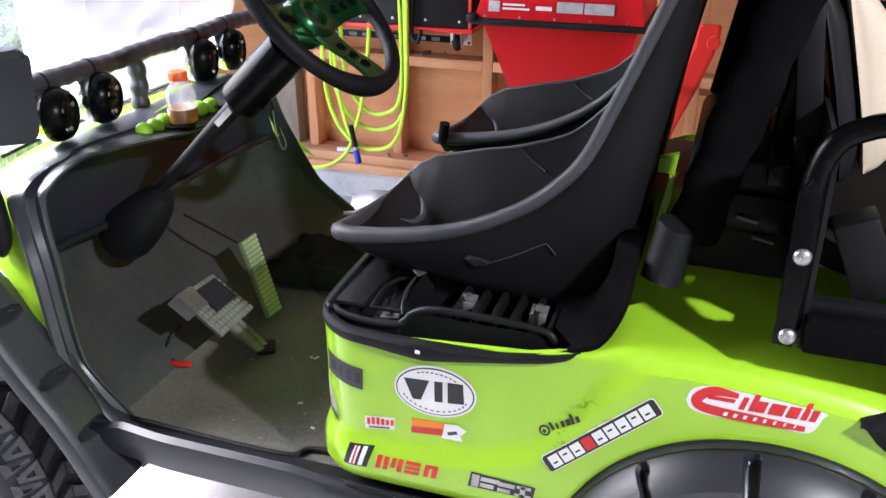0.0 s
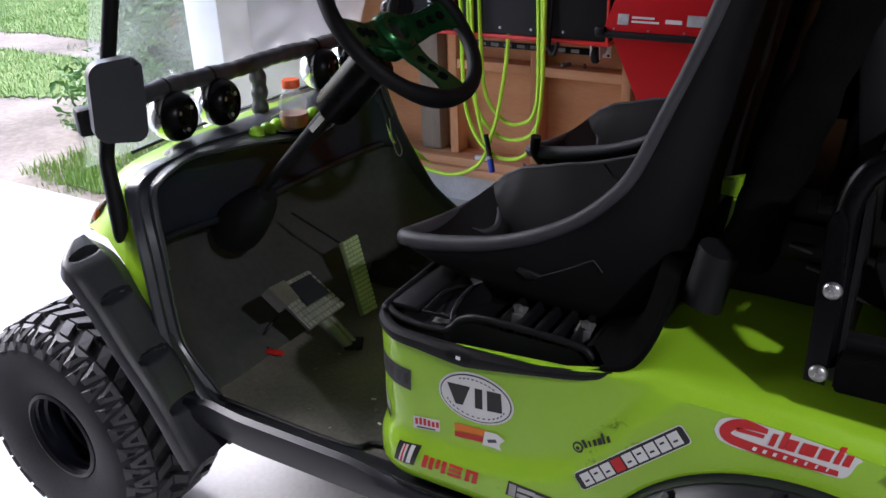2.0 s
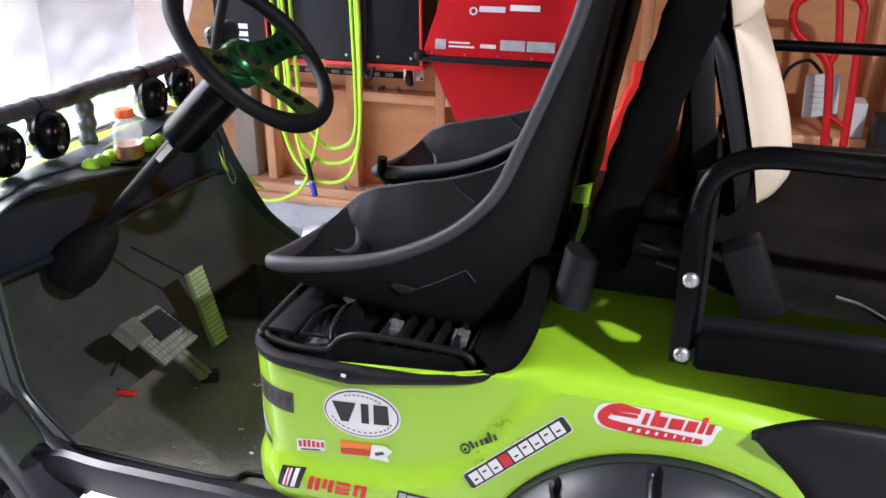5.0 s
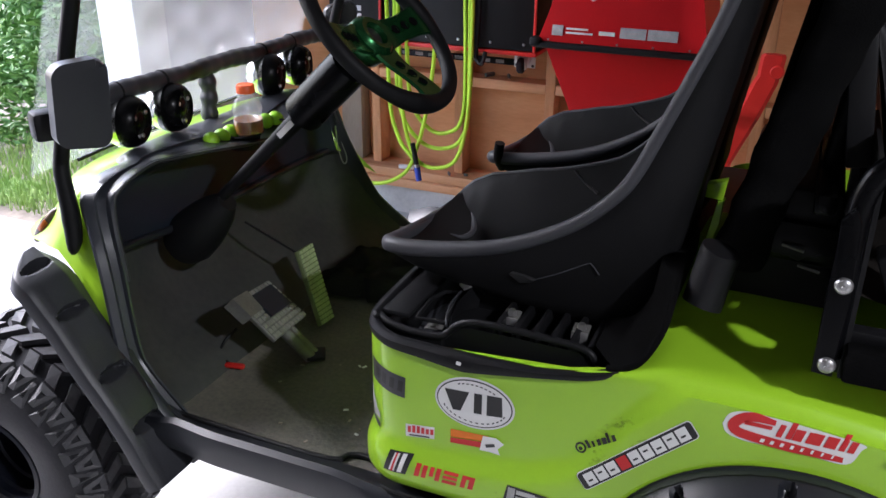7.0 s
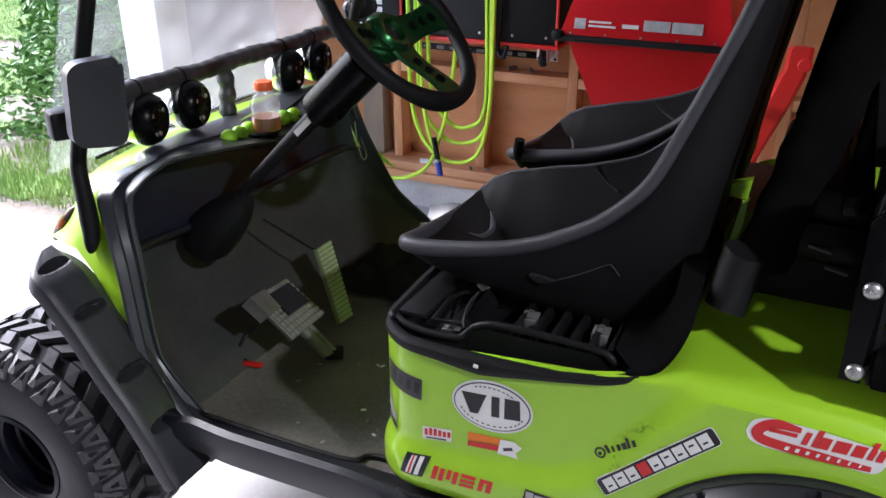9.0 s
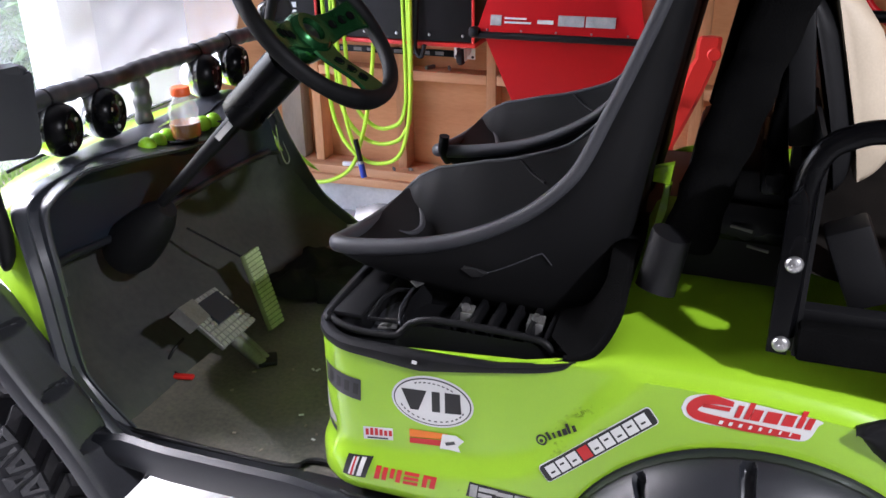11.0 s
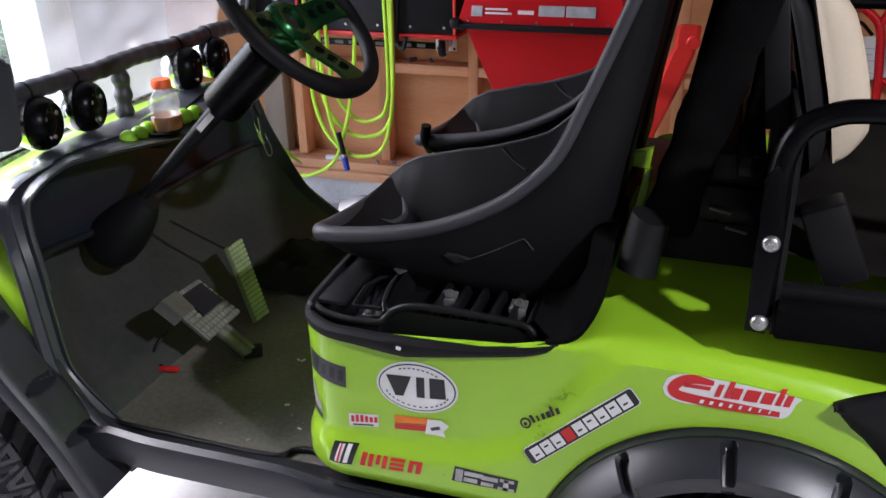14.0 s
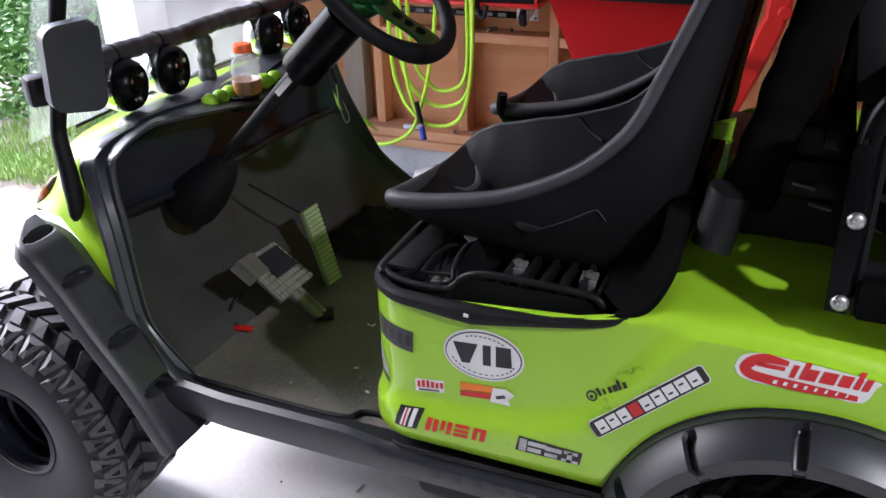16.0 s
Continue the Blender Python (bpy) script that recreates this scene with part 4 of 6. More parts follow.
part("tail_trim", skin([[(x, y, z) for y, z in ((1.016, z0 - h), (1.000, z0 - h * 0.6), (0.999, z0 - h * 0.3), (1.003, z0 - 0.006), (1.011, z0), (1.020, z0 - 0.001), (1.032, z0 - 0.012), (1.040, z0 - 0.04))] for x, z0, h in ((0.209, 0.787, 0.002), (0.215, 0.791, 0.014), (0.222, 0.795, 0.028), (0.235, 0.802, 0.050), (0.249, 0.808, 0.067), (0.268, 0.816, 0.095), (0.283, 0.820, 0.118), (0.30, 0.822, 0.144), (0.36, 0.822, 0.24), (0.46, 0.815, 0.32), (0.58, 0.80, 0.40))]), BLACK, cart, "black rear corner trim", smooth=60)

# wheels
def wheel(c):
    cx, cy, cz = c
    wh = part("wheel", lathe([(0.100, -0.122), (0.109, -0.120), (0.113, -0.112), (0.107, -0.106), (0.101, -0.10), (0.100, -0.085), (0.094, -0.08), (0.094, -0.05), (0.088, -0.045), (0.088, -0.005), (0.082, 0.0), (0.055, 0.0), (0.045, -0.02), (0.0, -0.022)], at(*c) @ pose(0, 0, 0, -90), 48), RIMBLUE, cart, "dark deep-dish steel wheel")
    part("tyre", lathe([(0.100, -0.112), (0.116, -0.120), (0.135, -0.128), (0.16, -0.134), (0.20, -0.138), (0.235, -0.132), (0.255, -0.118), (0.264, -0.09), (0.267, 0.0), (0.264, 0.09), (0.255, 0.118), (0.235, 0.132), (0.16, 0.13), (0.12, 0.11)], at(*c) @ pose(0, 0, 0, -90), 72), RUBBER, wh, "chunky off-road tyre")
    bm = bmesh.new()

    prof = [(0.0, 0.0, 0.266), (0.085, 0.085, 0.263), (0.112, 0.110, 0.256), (0.136, 0.126, 0.239), (0.160, 0.134, 0.216), (0.178, 0.1365, 0.198)]
    ss, ws, rr = [p[0] for p in prof], [p[1] for p in prof], [p[2] for p in prof]

    def on_tyre(a, q, sgn, lift):
        """A point at angle a, q along the section from the tread's middle, lift above the rubber."""
        w, r = float(np.interp(q, ss, ws)), float(np.interp(q, ss, rr))
        dw, dr = float(np.interp(q + 0.012, ss, ws)) - float(np.interp(max(0, q - 0.012), ss, ws)), float(np.interp(q + 0.012, ss, rr)) - float(np.interp(max(0, q - 0.012), ss, rr))
        k = math.hypot(dw, dr)
        w, r = w - dr / k * lift, r + dw / k * lift
        return cx + r * math.cos(a), cy + sgn * w, cz + r * math.sin(a)

    def lug(bm, loop, sgn, high, hole=None):
        ca, cq = sum(p[0] for p in loop) / len(loop), sum(p[1] for p in loop) / len(loop)
        wide = [(ca + (p[0] - ca) * 1.12, cq + (p[1] - cq) * 1.06) for p in loop]
        rings = [(wide, -0.004), (loop, high)]
        if hole:
            inner = [(ca + (p[0] - ca) * hole, cq + (p[1] - cq) * hole) for p in loop]
            rings += [(inner, high), (inner, 0.0)]
        vs = [[bm.verts.new(on_tyre(a_, q_, sgn, up)) for a_, q_ in ring_] for ring_, up in rings]
        n_ = len(loop)
        for lo, hi in zip(vs, vs[1:]):
            for p in range(n_):
                bm.faces.new((lo[p], lo[(p + 1) % n_], hi[(p + 1) % n_], hi[p]))
        if not hole:
            bm.faces.new(vs[-1])

    n = 30
    s = 2 * math.pi / n
    for sgn in (-1, 1):
        off = 0.5 * s if sgn > 0 else 0
        bm, bs = bmesh.new(), bmesh.new()
        for i in range(n):
            a = s * i + off
            lug(bm, [(a, 0.004), (a + 0.46 * s, 0.004), (a + 1.05 * s, 0.046), (a + 0.56 * s, 0.046)], sgn, 0.015)
            lug(bm, [(a + 0.62 * s, 0.050), (a + 1.08 * s, 0.050), (a + 0.70 * s, 0.086), (a + 0.26 * s, 0.086)], sgn, 0.014)
            lug(bs, [(a + 0.02 * s, 0.090), (a + 0.74 * s, 0.090), (a + 0.52 * s, 0.130), (a + 0.26 * s, 0.130)], sgn, 0.012, 0.34)
            lug(bs, [(a + 0.80 * s, 0.100), (a + 0.96 * s, 0.100), (a + 1.18 * s, 0.147), (a + 0.58 * s, 0.147)], sgn, 0.010, 0.32)
        part("tread", bm, TREAD, wh, smooth=0)["kind"] = "stuff"
        part("shoulder_tread", bs, TREAD, wh, smooth=0)["kind"] = "stuff"
    for k in range(4):
        a = radians(45 + 90 * k)
        part("lug_nut", lathe([(0.011, 0), (0.011, 0.014), (0.007, 0.02), (0.0, 0.02)], at(cx + 0.052 * math.cos(a), cy - 0.012, cz + 0.052 * math.sin(a)) @ pose(0, 0, 0, 90), 6), BLUE, wh)
    part("hub_cap", lathe([(0.03, 0), (0.028, 0.02), (0.0, 0.024)], at(cx, cy, cz) @ pose(0, 0, 0, 90), 20), GLOSSBLACK, wh)
    return wh


wf = wheel((-1.418, 1.095, 0.281))
for dx, flip in ((1.535, 1), (0.0, -1), (1.535, -1)):
    m = Matrix.Translation((dx, 0, 0)) if flip > 0 else at(dx, 2 * MID, 0) @ Matrix.Diagonal((1, -1, 1, 1))
    w2 = part("wheel", None, None, cart, "dark deep-dish steel wheel", data=wf.data)
    w2.matrix_basis = m
    for o in wf.children:
        c2 = new(o.name.split(".")[0], o.data)
        c2.parent = w2

# seat base tray
TRIM = smooth_line([(-0.576, 1.55, 0.772), (-0.576, 1.18, 0.772), (-0.562, 1.075, 0.772), (-0.515, 1.030, 0.770), (-0.45, 1.022, 0.766), (-0.39, 1.021, 0.760), (-0.36, 1.021, 0.762), (-0.26, 1.023, 0.778), (-0.20, 1.024, 0.789), (-0.17, 1.027, 0.797), (-0.150, 1.032, 0.803)], 8)
rows = []
for i, p in enumerate(TRIM):
    t = i / (len(TRIM) - 1)
    h = max(0.004, 0.781 - p.z)
    q = (TRIM[min(i + 1, len(TRIM) - 1)] - TRIM[max(0, i - 1)]).normalized()
    inw = Vector((-q.y, q.x, 0)).normalized()
    thin = 1 - 0.85 * ease(t, 0.90, 1.0)
    rows.append([p + inw * (a * thin) + Vector((0, 0, b * thin)) for a, b in ((0.012, -0.008), (-0.003, -0.007), (-0.005, 0.0), (-0.004, h * 0.6), (0.002, h - 0.002), (0.008, h), (0.014, h - 0.002), (0.014, -0.02))])
EDGE = smooth_line([(-0.165, 1.034, 0.803), (-0.145, 1.036, 0.806), (-0.124, 1.043, 0.816), (-0.108, 1.050, 0.840), (-0.096, 1.058, 0.872), (-0.092, 1.075, 0.900), (-0.092, 1.10, 0.918), (-0.092, 1.14, 0.926)], 6)
part("edge_gasket", tube([p + Vector((-0.004, 0.004, -0.002)) for p in EDGE], 0.0055, 12), CLOTH, cart, "black gasket along the body edge")
part("base_trim", skin(rows), BLACK, cart, "black edge trim of the seat base")
part("seat_side_cover", skin([[(p.x, p.y + 0.003, p.z + 0.004), (p.x - 0.035, p.y + 0.05, p.z + 0.004), (p.x - 0.04, 1.30, p.z + 0.004), (p.x, 1.30, p.z + 0.004)] for p in EDGE[1:]], True, True), CLOTH, cart, "black moulded side of the seat base")
tray = part("seat_base", box(-0.548, -0.06, 1.076, 2.14, 0.69, 0.764), BLACK, cart, "black ribbed seat base moulding")
part("tray_rim", tube(smooth_line([(-0.555, 1.60, 0.80), (-0.555, 1.12, 0.79), (-0.545, 1.075, 0.785), (-0.50, 1.062, 0.778), (-0.44, 1.062, 0.778), (-0.425, 1.068, 0.785), (-0.41, 1.07, 0.800), (-0.38, 1.07, 0.811), (-0.32, 1.07, 0.812), (-0.215, 1.07, 0.806), (-0.19, 1.07, 0.79), (-0.17, 1.085, 0.78)], 8), 0.006, 10), BLACK, tray)
part("tray_wall", skin([[(p.x, p.y, z) for z in (0.755, 0.775 + 0.024 * ease(p.x, -0.43, -0.40) * (1 - ease(p.x, -0.22, -0.18)))] for p in smooth_line([(-0.555, 1.60, 0), (-0.555, 1.12, 0), (-0.545, 1.075, 0), (-0.50, 1.062, 0), (-0.44, 1.062, 0), (-0.41, 1.07, 0), (-0.2, 1.07, 0), (-0.17, 1.085, 0)], 8)]), BLACK, tray)
part("front_strip", box(-0.552, -0.50, 1.085, 1.60, 0.782, 0.792, 0.004), BLACK, tray)
pocket = [(-0.484, 1.078), (-0.489, 1.145), (-0.478, 1.180), (-0.452, 1.190), (-0.447, 1.150), (-0.436, 1.080)]
part("pocket_rim", tube([(x, y, 0.792) for x, y in pocket + pocket[:2]], 0.0035, 8, False), BLACK, tray)
part("pocket", plate(pocket, 0.004, at(0, 0, 0.766)), GREYBLACK, tray, "shallow moulded pocket")
part("pocket_dust", plate([(-0.474, 1.085), (-0.474, 1.118), (-0.448, 1.122), (-0.444, 1.090)], 0.003, at(0, 0, 0.771), 0.001), DULLSTEEL, tray, "pale dusty pocket floor")
# Thin grey blade: the highlight on the edge is put into its tone.
part("pocket_blade", tube(smooth_line([(-0.430, 1.072, 0.793), (-0.441, 1.10, 0.797), (-0.447, 1.14, 0.802), (-0.440, 1.175, 0.810), (-0.425, 1.195, 0.818)], 6), 0.0018, 8), GREYBLACK, tray, "pocket edge with a grey highlight painted in")
part("pocket_corner", plate([(-0.452, 1.176), (-0.436, 1.160), (-0.418, 1.196), (-0.436, 1.206)], 0.003, at(0, 0, 0.812), 0.001), STEEL, tray, "bright corner of the pocket rim")
part("pocket_gusset", skin([[(x, y, 0.768), (x + 0.006, y, z)] for x, y, z in ((-0.428, 1.074, 0.792), (-0.439, 1.10, 0.796), (-0.445, 1.14, 0.801), (-0.438, 1.175, 0.809), (-0.423, 1.195, 0.817))]), BLACK, tray)
for k in range(7):
    part("rib", box(-0.36 + k * 0.03, -0.35 + k * 0.03, 1.09, 1.20, 0.764, 0.80, 0.003), BLACK, tray)
for x, y in ((-0.345, 1.14), (-0.232, 1.14)):
    cl = part("hold_down_clip", turned(pose(x, y, 0.797, 20, 0, 0), (0.026, 0.022, 0.004), 0.001), DULLSTEEL, tray, "bright steel hold-down clip")
    part("clip_face", turned(pose(x, y - 0.013, 0.787, 80, 0, 0), (0.026, 0.022, 0.004), 0.001), STEEL, tray)
    part("clip_bolt", lathe([(0.0, 0.008), (0.006, 0.008), (0.008, 0)], at(x, y, 0.799), 6), STEEL, tray)
part("inner_lime_edge", turned(pose(-0.309, 1.046, 0.774, 0, -4, 0), (0.200, 0.010, 0.007), 0.003), LIME, tray, "lime inner body edge")
part("paint_chip", turned(pose(-0.386, 1.017, 0.767, 0, 8, 0), (0.008, 0.003, 0.006), 0.001), STKWHITE, tray)

# bucket seats
SEAT = [  # centre x, z; rim x, z; shell x, z; half width
    (-0.585, 0.850, -0.590, 0.866, -0.588, 0.842, 0.165), (-0.565, 0.828, -0.575, 0.873, -0.572, 0.836, 0.186), (-0.53, 0.812, -0.54, 0.877, -0.535, 0.824, 0.194),
    (-0.47, 0.802, -0.48, 0.885, -0.47, 0.808, 0.196), (-0.38, 0.797, -0.40, 0.902, -0.38, 0.787, 0.197), (-0.30, 0.797, -0.33, 0.928, -0.28, 0.775, 0.197),
    (-0.23, 0.812, -0.262, 0.966, -0.18, 0.775, 0.197), (-0.185, 0.85, -0.214, 1.008, -0.125, 0.815, 0.197), (-0.155, 0.91, -0.180, 1.052, -0.112, 0.90, 0.196),
    (-0.13, 1.0, -0.146, 1.13, -0.094, 1.02, 0.194), (-0.105, 1.12, -0.115, 1.205, -0.070, 1.15, 0.19), (-0.08, 1.25, -0.08, 1.30, -0.046, 1.29, 0.19),
    (-0.055, 1.40, -0.05, 1.42, -0.012, 1.43, 0.19), (-0.04, 1.50, -0.035, 1.52, 0.02, 1.52, 0.17), (-0.03, 1.58, -0.02, 1.585, 0.02, 1.585, 0.11)]


def seat(cy):
    S = [Vector(s[:3]) for s in SEAT], [Vector(s[3:6]) for s in SEAT], [Vector((s[6], 0, 0)) for s in SEAT]
    A, B, C = (smooth_line(q, 5) for q in S)
    rows, rim_near, rim_far = [], [], []
    for a, b, c in zip(A, B, C):
        cx, cz, rx = a
        rz, bx, bz = b
        w = c.x
        drop = curve(rx, [(-0.59, 0.032), (-0.564, 0.012), (-0.527, -0.003), (-0.435, -0.009), (-0.346, -0.002), (-0.27, 0.010), (-0.12, 0.0)])
        row = []
        for i in range(19):
            v = -1 + 2 * i / 18
            k = abs(v) ** 2.6
            row.append((cx + (rx - cx) * k, cy + v * (w - 0.012), cz + (rz - cz) * k - drop * (v + 1) / 2))
        far = [(rx + (bx - rx) * t, cy + w * f_, rz - drop + (bz - rz + drop) * t) for t, f_ in ((0.03, 0.97), (0.15, 1.0), (0.4, 0.985), (0.7, 0.95), (0.92, 0.88))]
        row += far
        row += [(bx, cy + w * q, bz - 0.004 * (1 - abs(q))) for q in (0.75, 0.4, 0, -0.4, -0.75)]
        row += [(rx + (bx - rx) * t, cy - w * f_, rz + (bz - rz) * t) for t, f_ in ((0.92, 0.88), (0.7, 0.95), (0.4, 0.985), (0.15, 1.0), (0.03, 0.97))]
        rows.append(row)
        rim_near.append((rx, cy - w + 0.006, rz - 0.008))
        rim_far.append((rx, cy + w - 0.009, rz - 0.003 - drop))
    st = part("bucket_seat", skin(rows, True, True), VINYL, cart, "black vinyl high-back bucket seat", smooth=70)
    front = [(rim_near[0][0] - 0.004 * math.sin(math.pi * t), rim_near[0][1] + (rim_far[0][1] - rim_near[0][1]) * t, rim_near[0][2] - 0.03 * t - 0.012 * math.sin(math.pi * t)) for t in np.linspace(0.05, 0.95, 12)]
    part("piping", tube(rim_near[::-1] + front + rim_far, lambda t: 0.0105 + 0.0035 * ease(t, 0.22, 0.38) * (1 - ease(t, 0.48, 0.54)) - 0.0055 * ease(t, 0.48, 0.58), 14), LITVINYL, st, "padded rim, greyed for the light along it", smooth=70)
    # Grey strips stand for the highlights on the moulding and the slot.
    part("moulded_line", tube(smooth_line([(-0.322, cy - 0.1955, 0.854), (-0.278, cy - 0.1965, 0.876), (-0.236, cy - 0.1965, 0.900), (-0.228, cy - 0.1965, 0.899), (-0.216, cy - 0.196, 0.885)], 6), 0.0011, 8), LITVINYL, st, "recess line drawn as a grey highlight")
    # Flat black plate: the recess's shade is drawn, not hollowed out.
    part("side_recess", plate([(-0.360, 0.858), (-0.354, 0.864), (-0.335, 0.862), (-0.314, 0.857), (-0.326, 0.849), (-0.341, 0.846)], 0.010, at(0, cy - 0.1985, 0) @ XZ, 0.003), STKBLACK, st, "black plate for the shade in the belt recess")
    part("belt_slot", tube(smooth_line([(-0.534, cy - 0.022, 0.829), (-0.513, cy - 0.012, 0.822), (-0.506, cy + 0.02, 0.822), (-0.518, cy + 0.055, 0.828), (-0.532, cy + 0.078, 0.834)], 6), lambda t: 0.001 + 0.0045 * math.sin(math.pi * t), 8), LITVINYL, st, "belt slot drawn as a grey highlight")
    part("seam", tube(smooth_line([(-0.360, cy + 0.179, 0.914), (-0.334, cy + 0.168, 0.894), (-0.306, cy + 0.150, 0.884)], 6), 0.0032, 6), STKBLACK, st)
    return st


seat(1.355)
seat(1.865)
part("seat_mount", box(-0.45, -0.14, 1.20, 1.52, 0.755, 0.80, 0.01), BLACK, cart)
part("seat_mount", box(-0.45, -0.14, 1.70, 2.02, 0.755, 0.80, 0.01), BLACK, cart)
part("seat_lever", tube(smooth_line([(-0.565, 1.70, 0.84), (-0.565, 1.67, 0.87), (-0.56, 1.665, 0.905)], 6), 0.011, 10), BLACK, cart, "black seat lever")

# rear struts, brackets, arm rest, flip seat
st = part("roof_strut", tube([(-0.04 + 0.29 * t + 0.014 * (1 - t) ** 8, 1.20, 0.93 + 1.0 * t) for t in np.linspace(0, 1, 70)], lambda t: 0.036 + 0.002 * math.sin(t * 90) + 0.0015 * math.sin(t * 37 + 1), 16), CLOTH, cart, "thick black padded roof strut")
part("strut_foot", tube([(-0.060, 1.120, 0.888), (-0.059, 1.121, 0.892), (-0.046, 1.130, 0.968), (-0.045, 1.130, 0.971)], lambda t: 0.0285 - 0.001 * t, 24), BLACK, cart, "black rubber strut foot")
part("roof_strut", tube([(-0.01, 2.02, 0.92), (0.16, 2.02, 1.93)], 0.036, 14), CLOTH, cart)
part("rear_frame", turned(pose(0.042, 1.24, 0.965, 0, 2, 0), (0.15, 0.06, 0.06), 0.006), GLOSSBLACK, cart)
# Added plate that shades the fender; its holes shape the lit patches.
bm = bmesh.new()
for loop in ([(1.038, 0.862), (1.38, 0.862), (1.38, 1.125), (1.054, 1.125), (1.044, 1.022)],
             [(1.107, 1.002), (1.154, 0.972), (1.118, 0.962), (1.090, 1.004)],
             [(1.060, 0.993), (1.083, 0.963), (1.099, 0.912), (1.070, 0.914), (1.048, 0.960)],
             [(1.186, 0.934), (1.188, 0.924), (1.128, 0.925), (1.124, 0.938)]):
    vs = [bm.verts.new((0.122, y, z)) for y, z in loop]
    for a, b in zip(vs, vs[1:] + vs[:1]):
        bm.edges.new((a, b))
bmesh.ops.triangle_fill(bm, use_beauty=True, edges=bm.edges[:])
ex = bmesh.ops.extrude_face_region(bm, geom=bm.faces[:])
bmesh.ops.translate(bm, verts=[v for v in ex["geom"] if isinstance(v, bmesh.types.BMVert)], vec=(0.006, 0, 0))
bmesh.ops.recalc_face_normals(bm, faces=bm.faces[:])
part("rear_panel", bm, BLACK, cart, "black plate added to shade the fender, with light gaps")
part("rear_frame", turned(pose(0.05, 1.40, 1.00, 0, 0, 0), (0.10, 0.35, 0.08), 0.01), BLACK, cart)
part("rear_frame", turned(pose(0.085, 1.30, 1.15, 0, 4, 0), (0.03, 0.03, 0.36), 0.006), GLOSSBLACK, cart)
part("rear_frame", turned(pose(0.075, 1.62, 1.04, 0, 0, 0), (0.03, 0.9, 0.03), 0.006), GLOSSBLACK, cart)
part("lime_bracket", plate([(-0.094, 0.974), (-0.093, 0.996), (-0.063, 1.006), (-0.067, 0.972)], 0.02, at(0, 1.32, 0) @ XZ, 0.002), LIME, cart, "small lime painted bracket behind the seat")
part("lime_bracket", plate([(-0.075, 0.971), (-0.064, 0.971), (-0.068, 0.930), (-0.077, 0.890), (-0.090, 0.880), (-0.080, 0.930)], 0.02, at(0, 1.322, 0) @ XZ, 0.002), LIME, cart)
part("rear_valance", plate([(-0.050, 1.0), (-0.054, 0.846), (-0.02, 0.835), (0.0, 0.846), (0.03, 0.852), (0.112, 0.848), (0.112, 1.0), (0.03, 1.01)], 0.010, at(0, 1.258, 0) @ XZ, 0.002), BLACK, cart, "black panel under the rear seat frame")
br = part("side_bracket", plate([(-0.016, -0.004), (0.009, -0.006), (0.010, 0.10), (0.006, 0.20), (-0.004, 0.22), (-0.017, 0.2)], 0.014, at(0.106, 1.022, 0.875) @ XZ, 0.003), GLOSSBLACK, cart, "gloss black steel side bracket")
for z in (0.886, 0.996):
    part("bolt_head", lathe([(0.0, 0.009), (0.0028, 0.009), (0.0035, 0.007), (0.008, 0.006), (0.0105, 0.003), (0.011, 0.0)], pose(0.106, 1.022, z, 90), 20), STEEL, br, "bright domed bolt")
for x, z in ((0.06, 0.958), (0.085, 0.93)):
    part("stud_bolt", tube([(x - 0.03, 1.205, z + 0.004), (x, 1.20, z)], 0.0024, 8), DULLSTEEL, br)
part("arm_rest", tube(smooth_line([(0.108, 1.043, 0.89), (0.107, 1.043, 1.01), (0.106, 1.044, 1.085), (0.12, 1.047, 1.13), (0.15, 1.052, 1.15), (0.19, 1.05, 1.159), (0.29, 1.05, 1.157), (0.45, 1.05, 1.152), (0.62, 1.05, 1.15)], 8), 0.0145, 14), GLOSSBLACK, cart, "gloss black tubular arm rest")


part("roof_canopy", box(-1.15, 0.50, 1.0, 2.22, 1.90, 1.95, 0.02), BLACK, cart, "black plastic roof canopy")


def back_pad(line, thick, y0, y1, puff):
    """A padded slab along (x, z) points of its rear face, rounded at the ends and sides."""
    P = smooth_line([(x, 0, z) for x, z in line], 8)
    rows = []
    for y, q in ((y0, 0.25), (y0 + 0.006, 0.72), (y0 + 0.02, 0.95), (y0 + 0.05, 1.0), (y1 - 0.05, 1.0), (y1 - 0.02, 0.95), (y1 - 0.006, 0.72), (y1, 0.25)):
        front, back = [], []
        for i, p in enumerate(P):
            t = i / (len(P) - 1)
            end = min(1.0, 5 * min(t, 1 - t)) ** 0.5
            back.append((p.x + 0.004 * (1 - q), y, p.z))
            front.append((p.x + (thick + puff * math.sin(math.pi * t)) * q * (0.25 + 0.75 * end), y, p.z))
        rows.append(back + front[::-1])
    return skin(rows, True, True)


fs = part("flip_seat", back_pad([(0.187, 1.020), (0.172, 1.095), (0.146, 1.19), (0.123, 1.274)], 0.046, 1.275, 2.0, 0.016), WHITEVINYL, cart, "cream vinyl rear seat back", smooth=60)
part("head_pad", back_pad([(0.121, 1.277), (0.112, 1.32), (0.098, 1.37), (0.08, 1.45)], 0.044, 1.285, 1.99, 0.006), WHITEVINYL, fs, "upper cream pad", smooth=60)
part("seat_back_board", back_pad([(0.158, 1.006), (0.142, 1.09), (0.115, 1.19), (0.090, 1.272)], 0.034, 1.268, 2.0, 0.0), BLACK, fs, "black backing board", smooth=60)
part("seat_back_board", back_pad([(0.094, 1.276), (0.082, 1.32), (0.052, 1.44)], 0.026, 1.278, 1.99, 0.0), BLACK, fs, "black backing board", smooth=60)
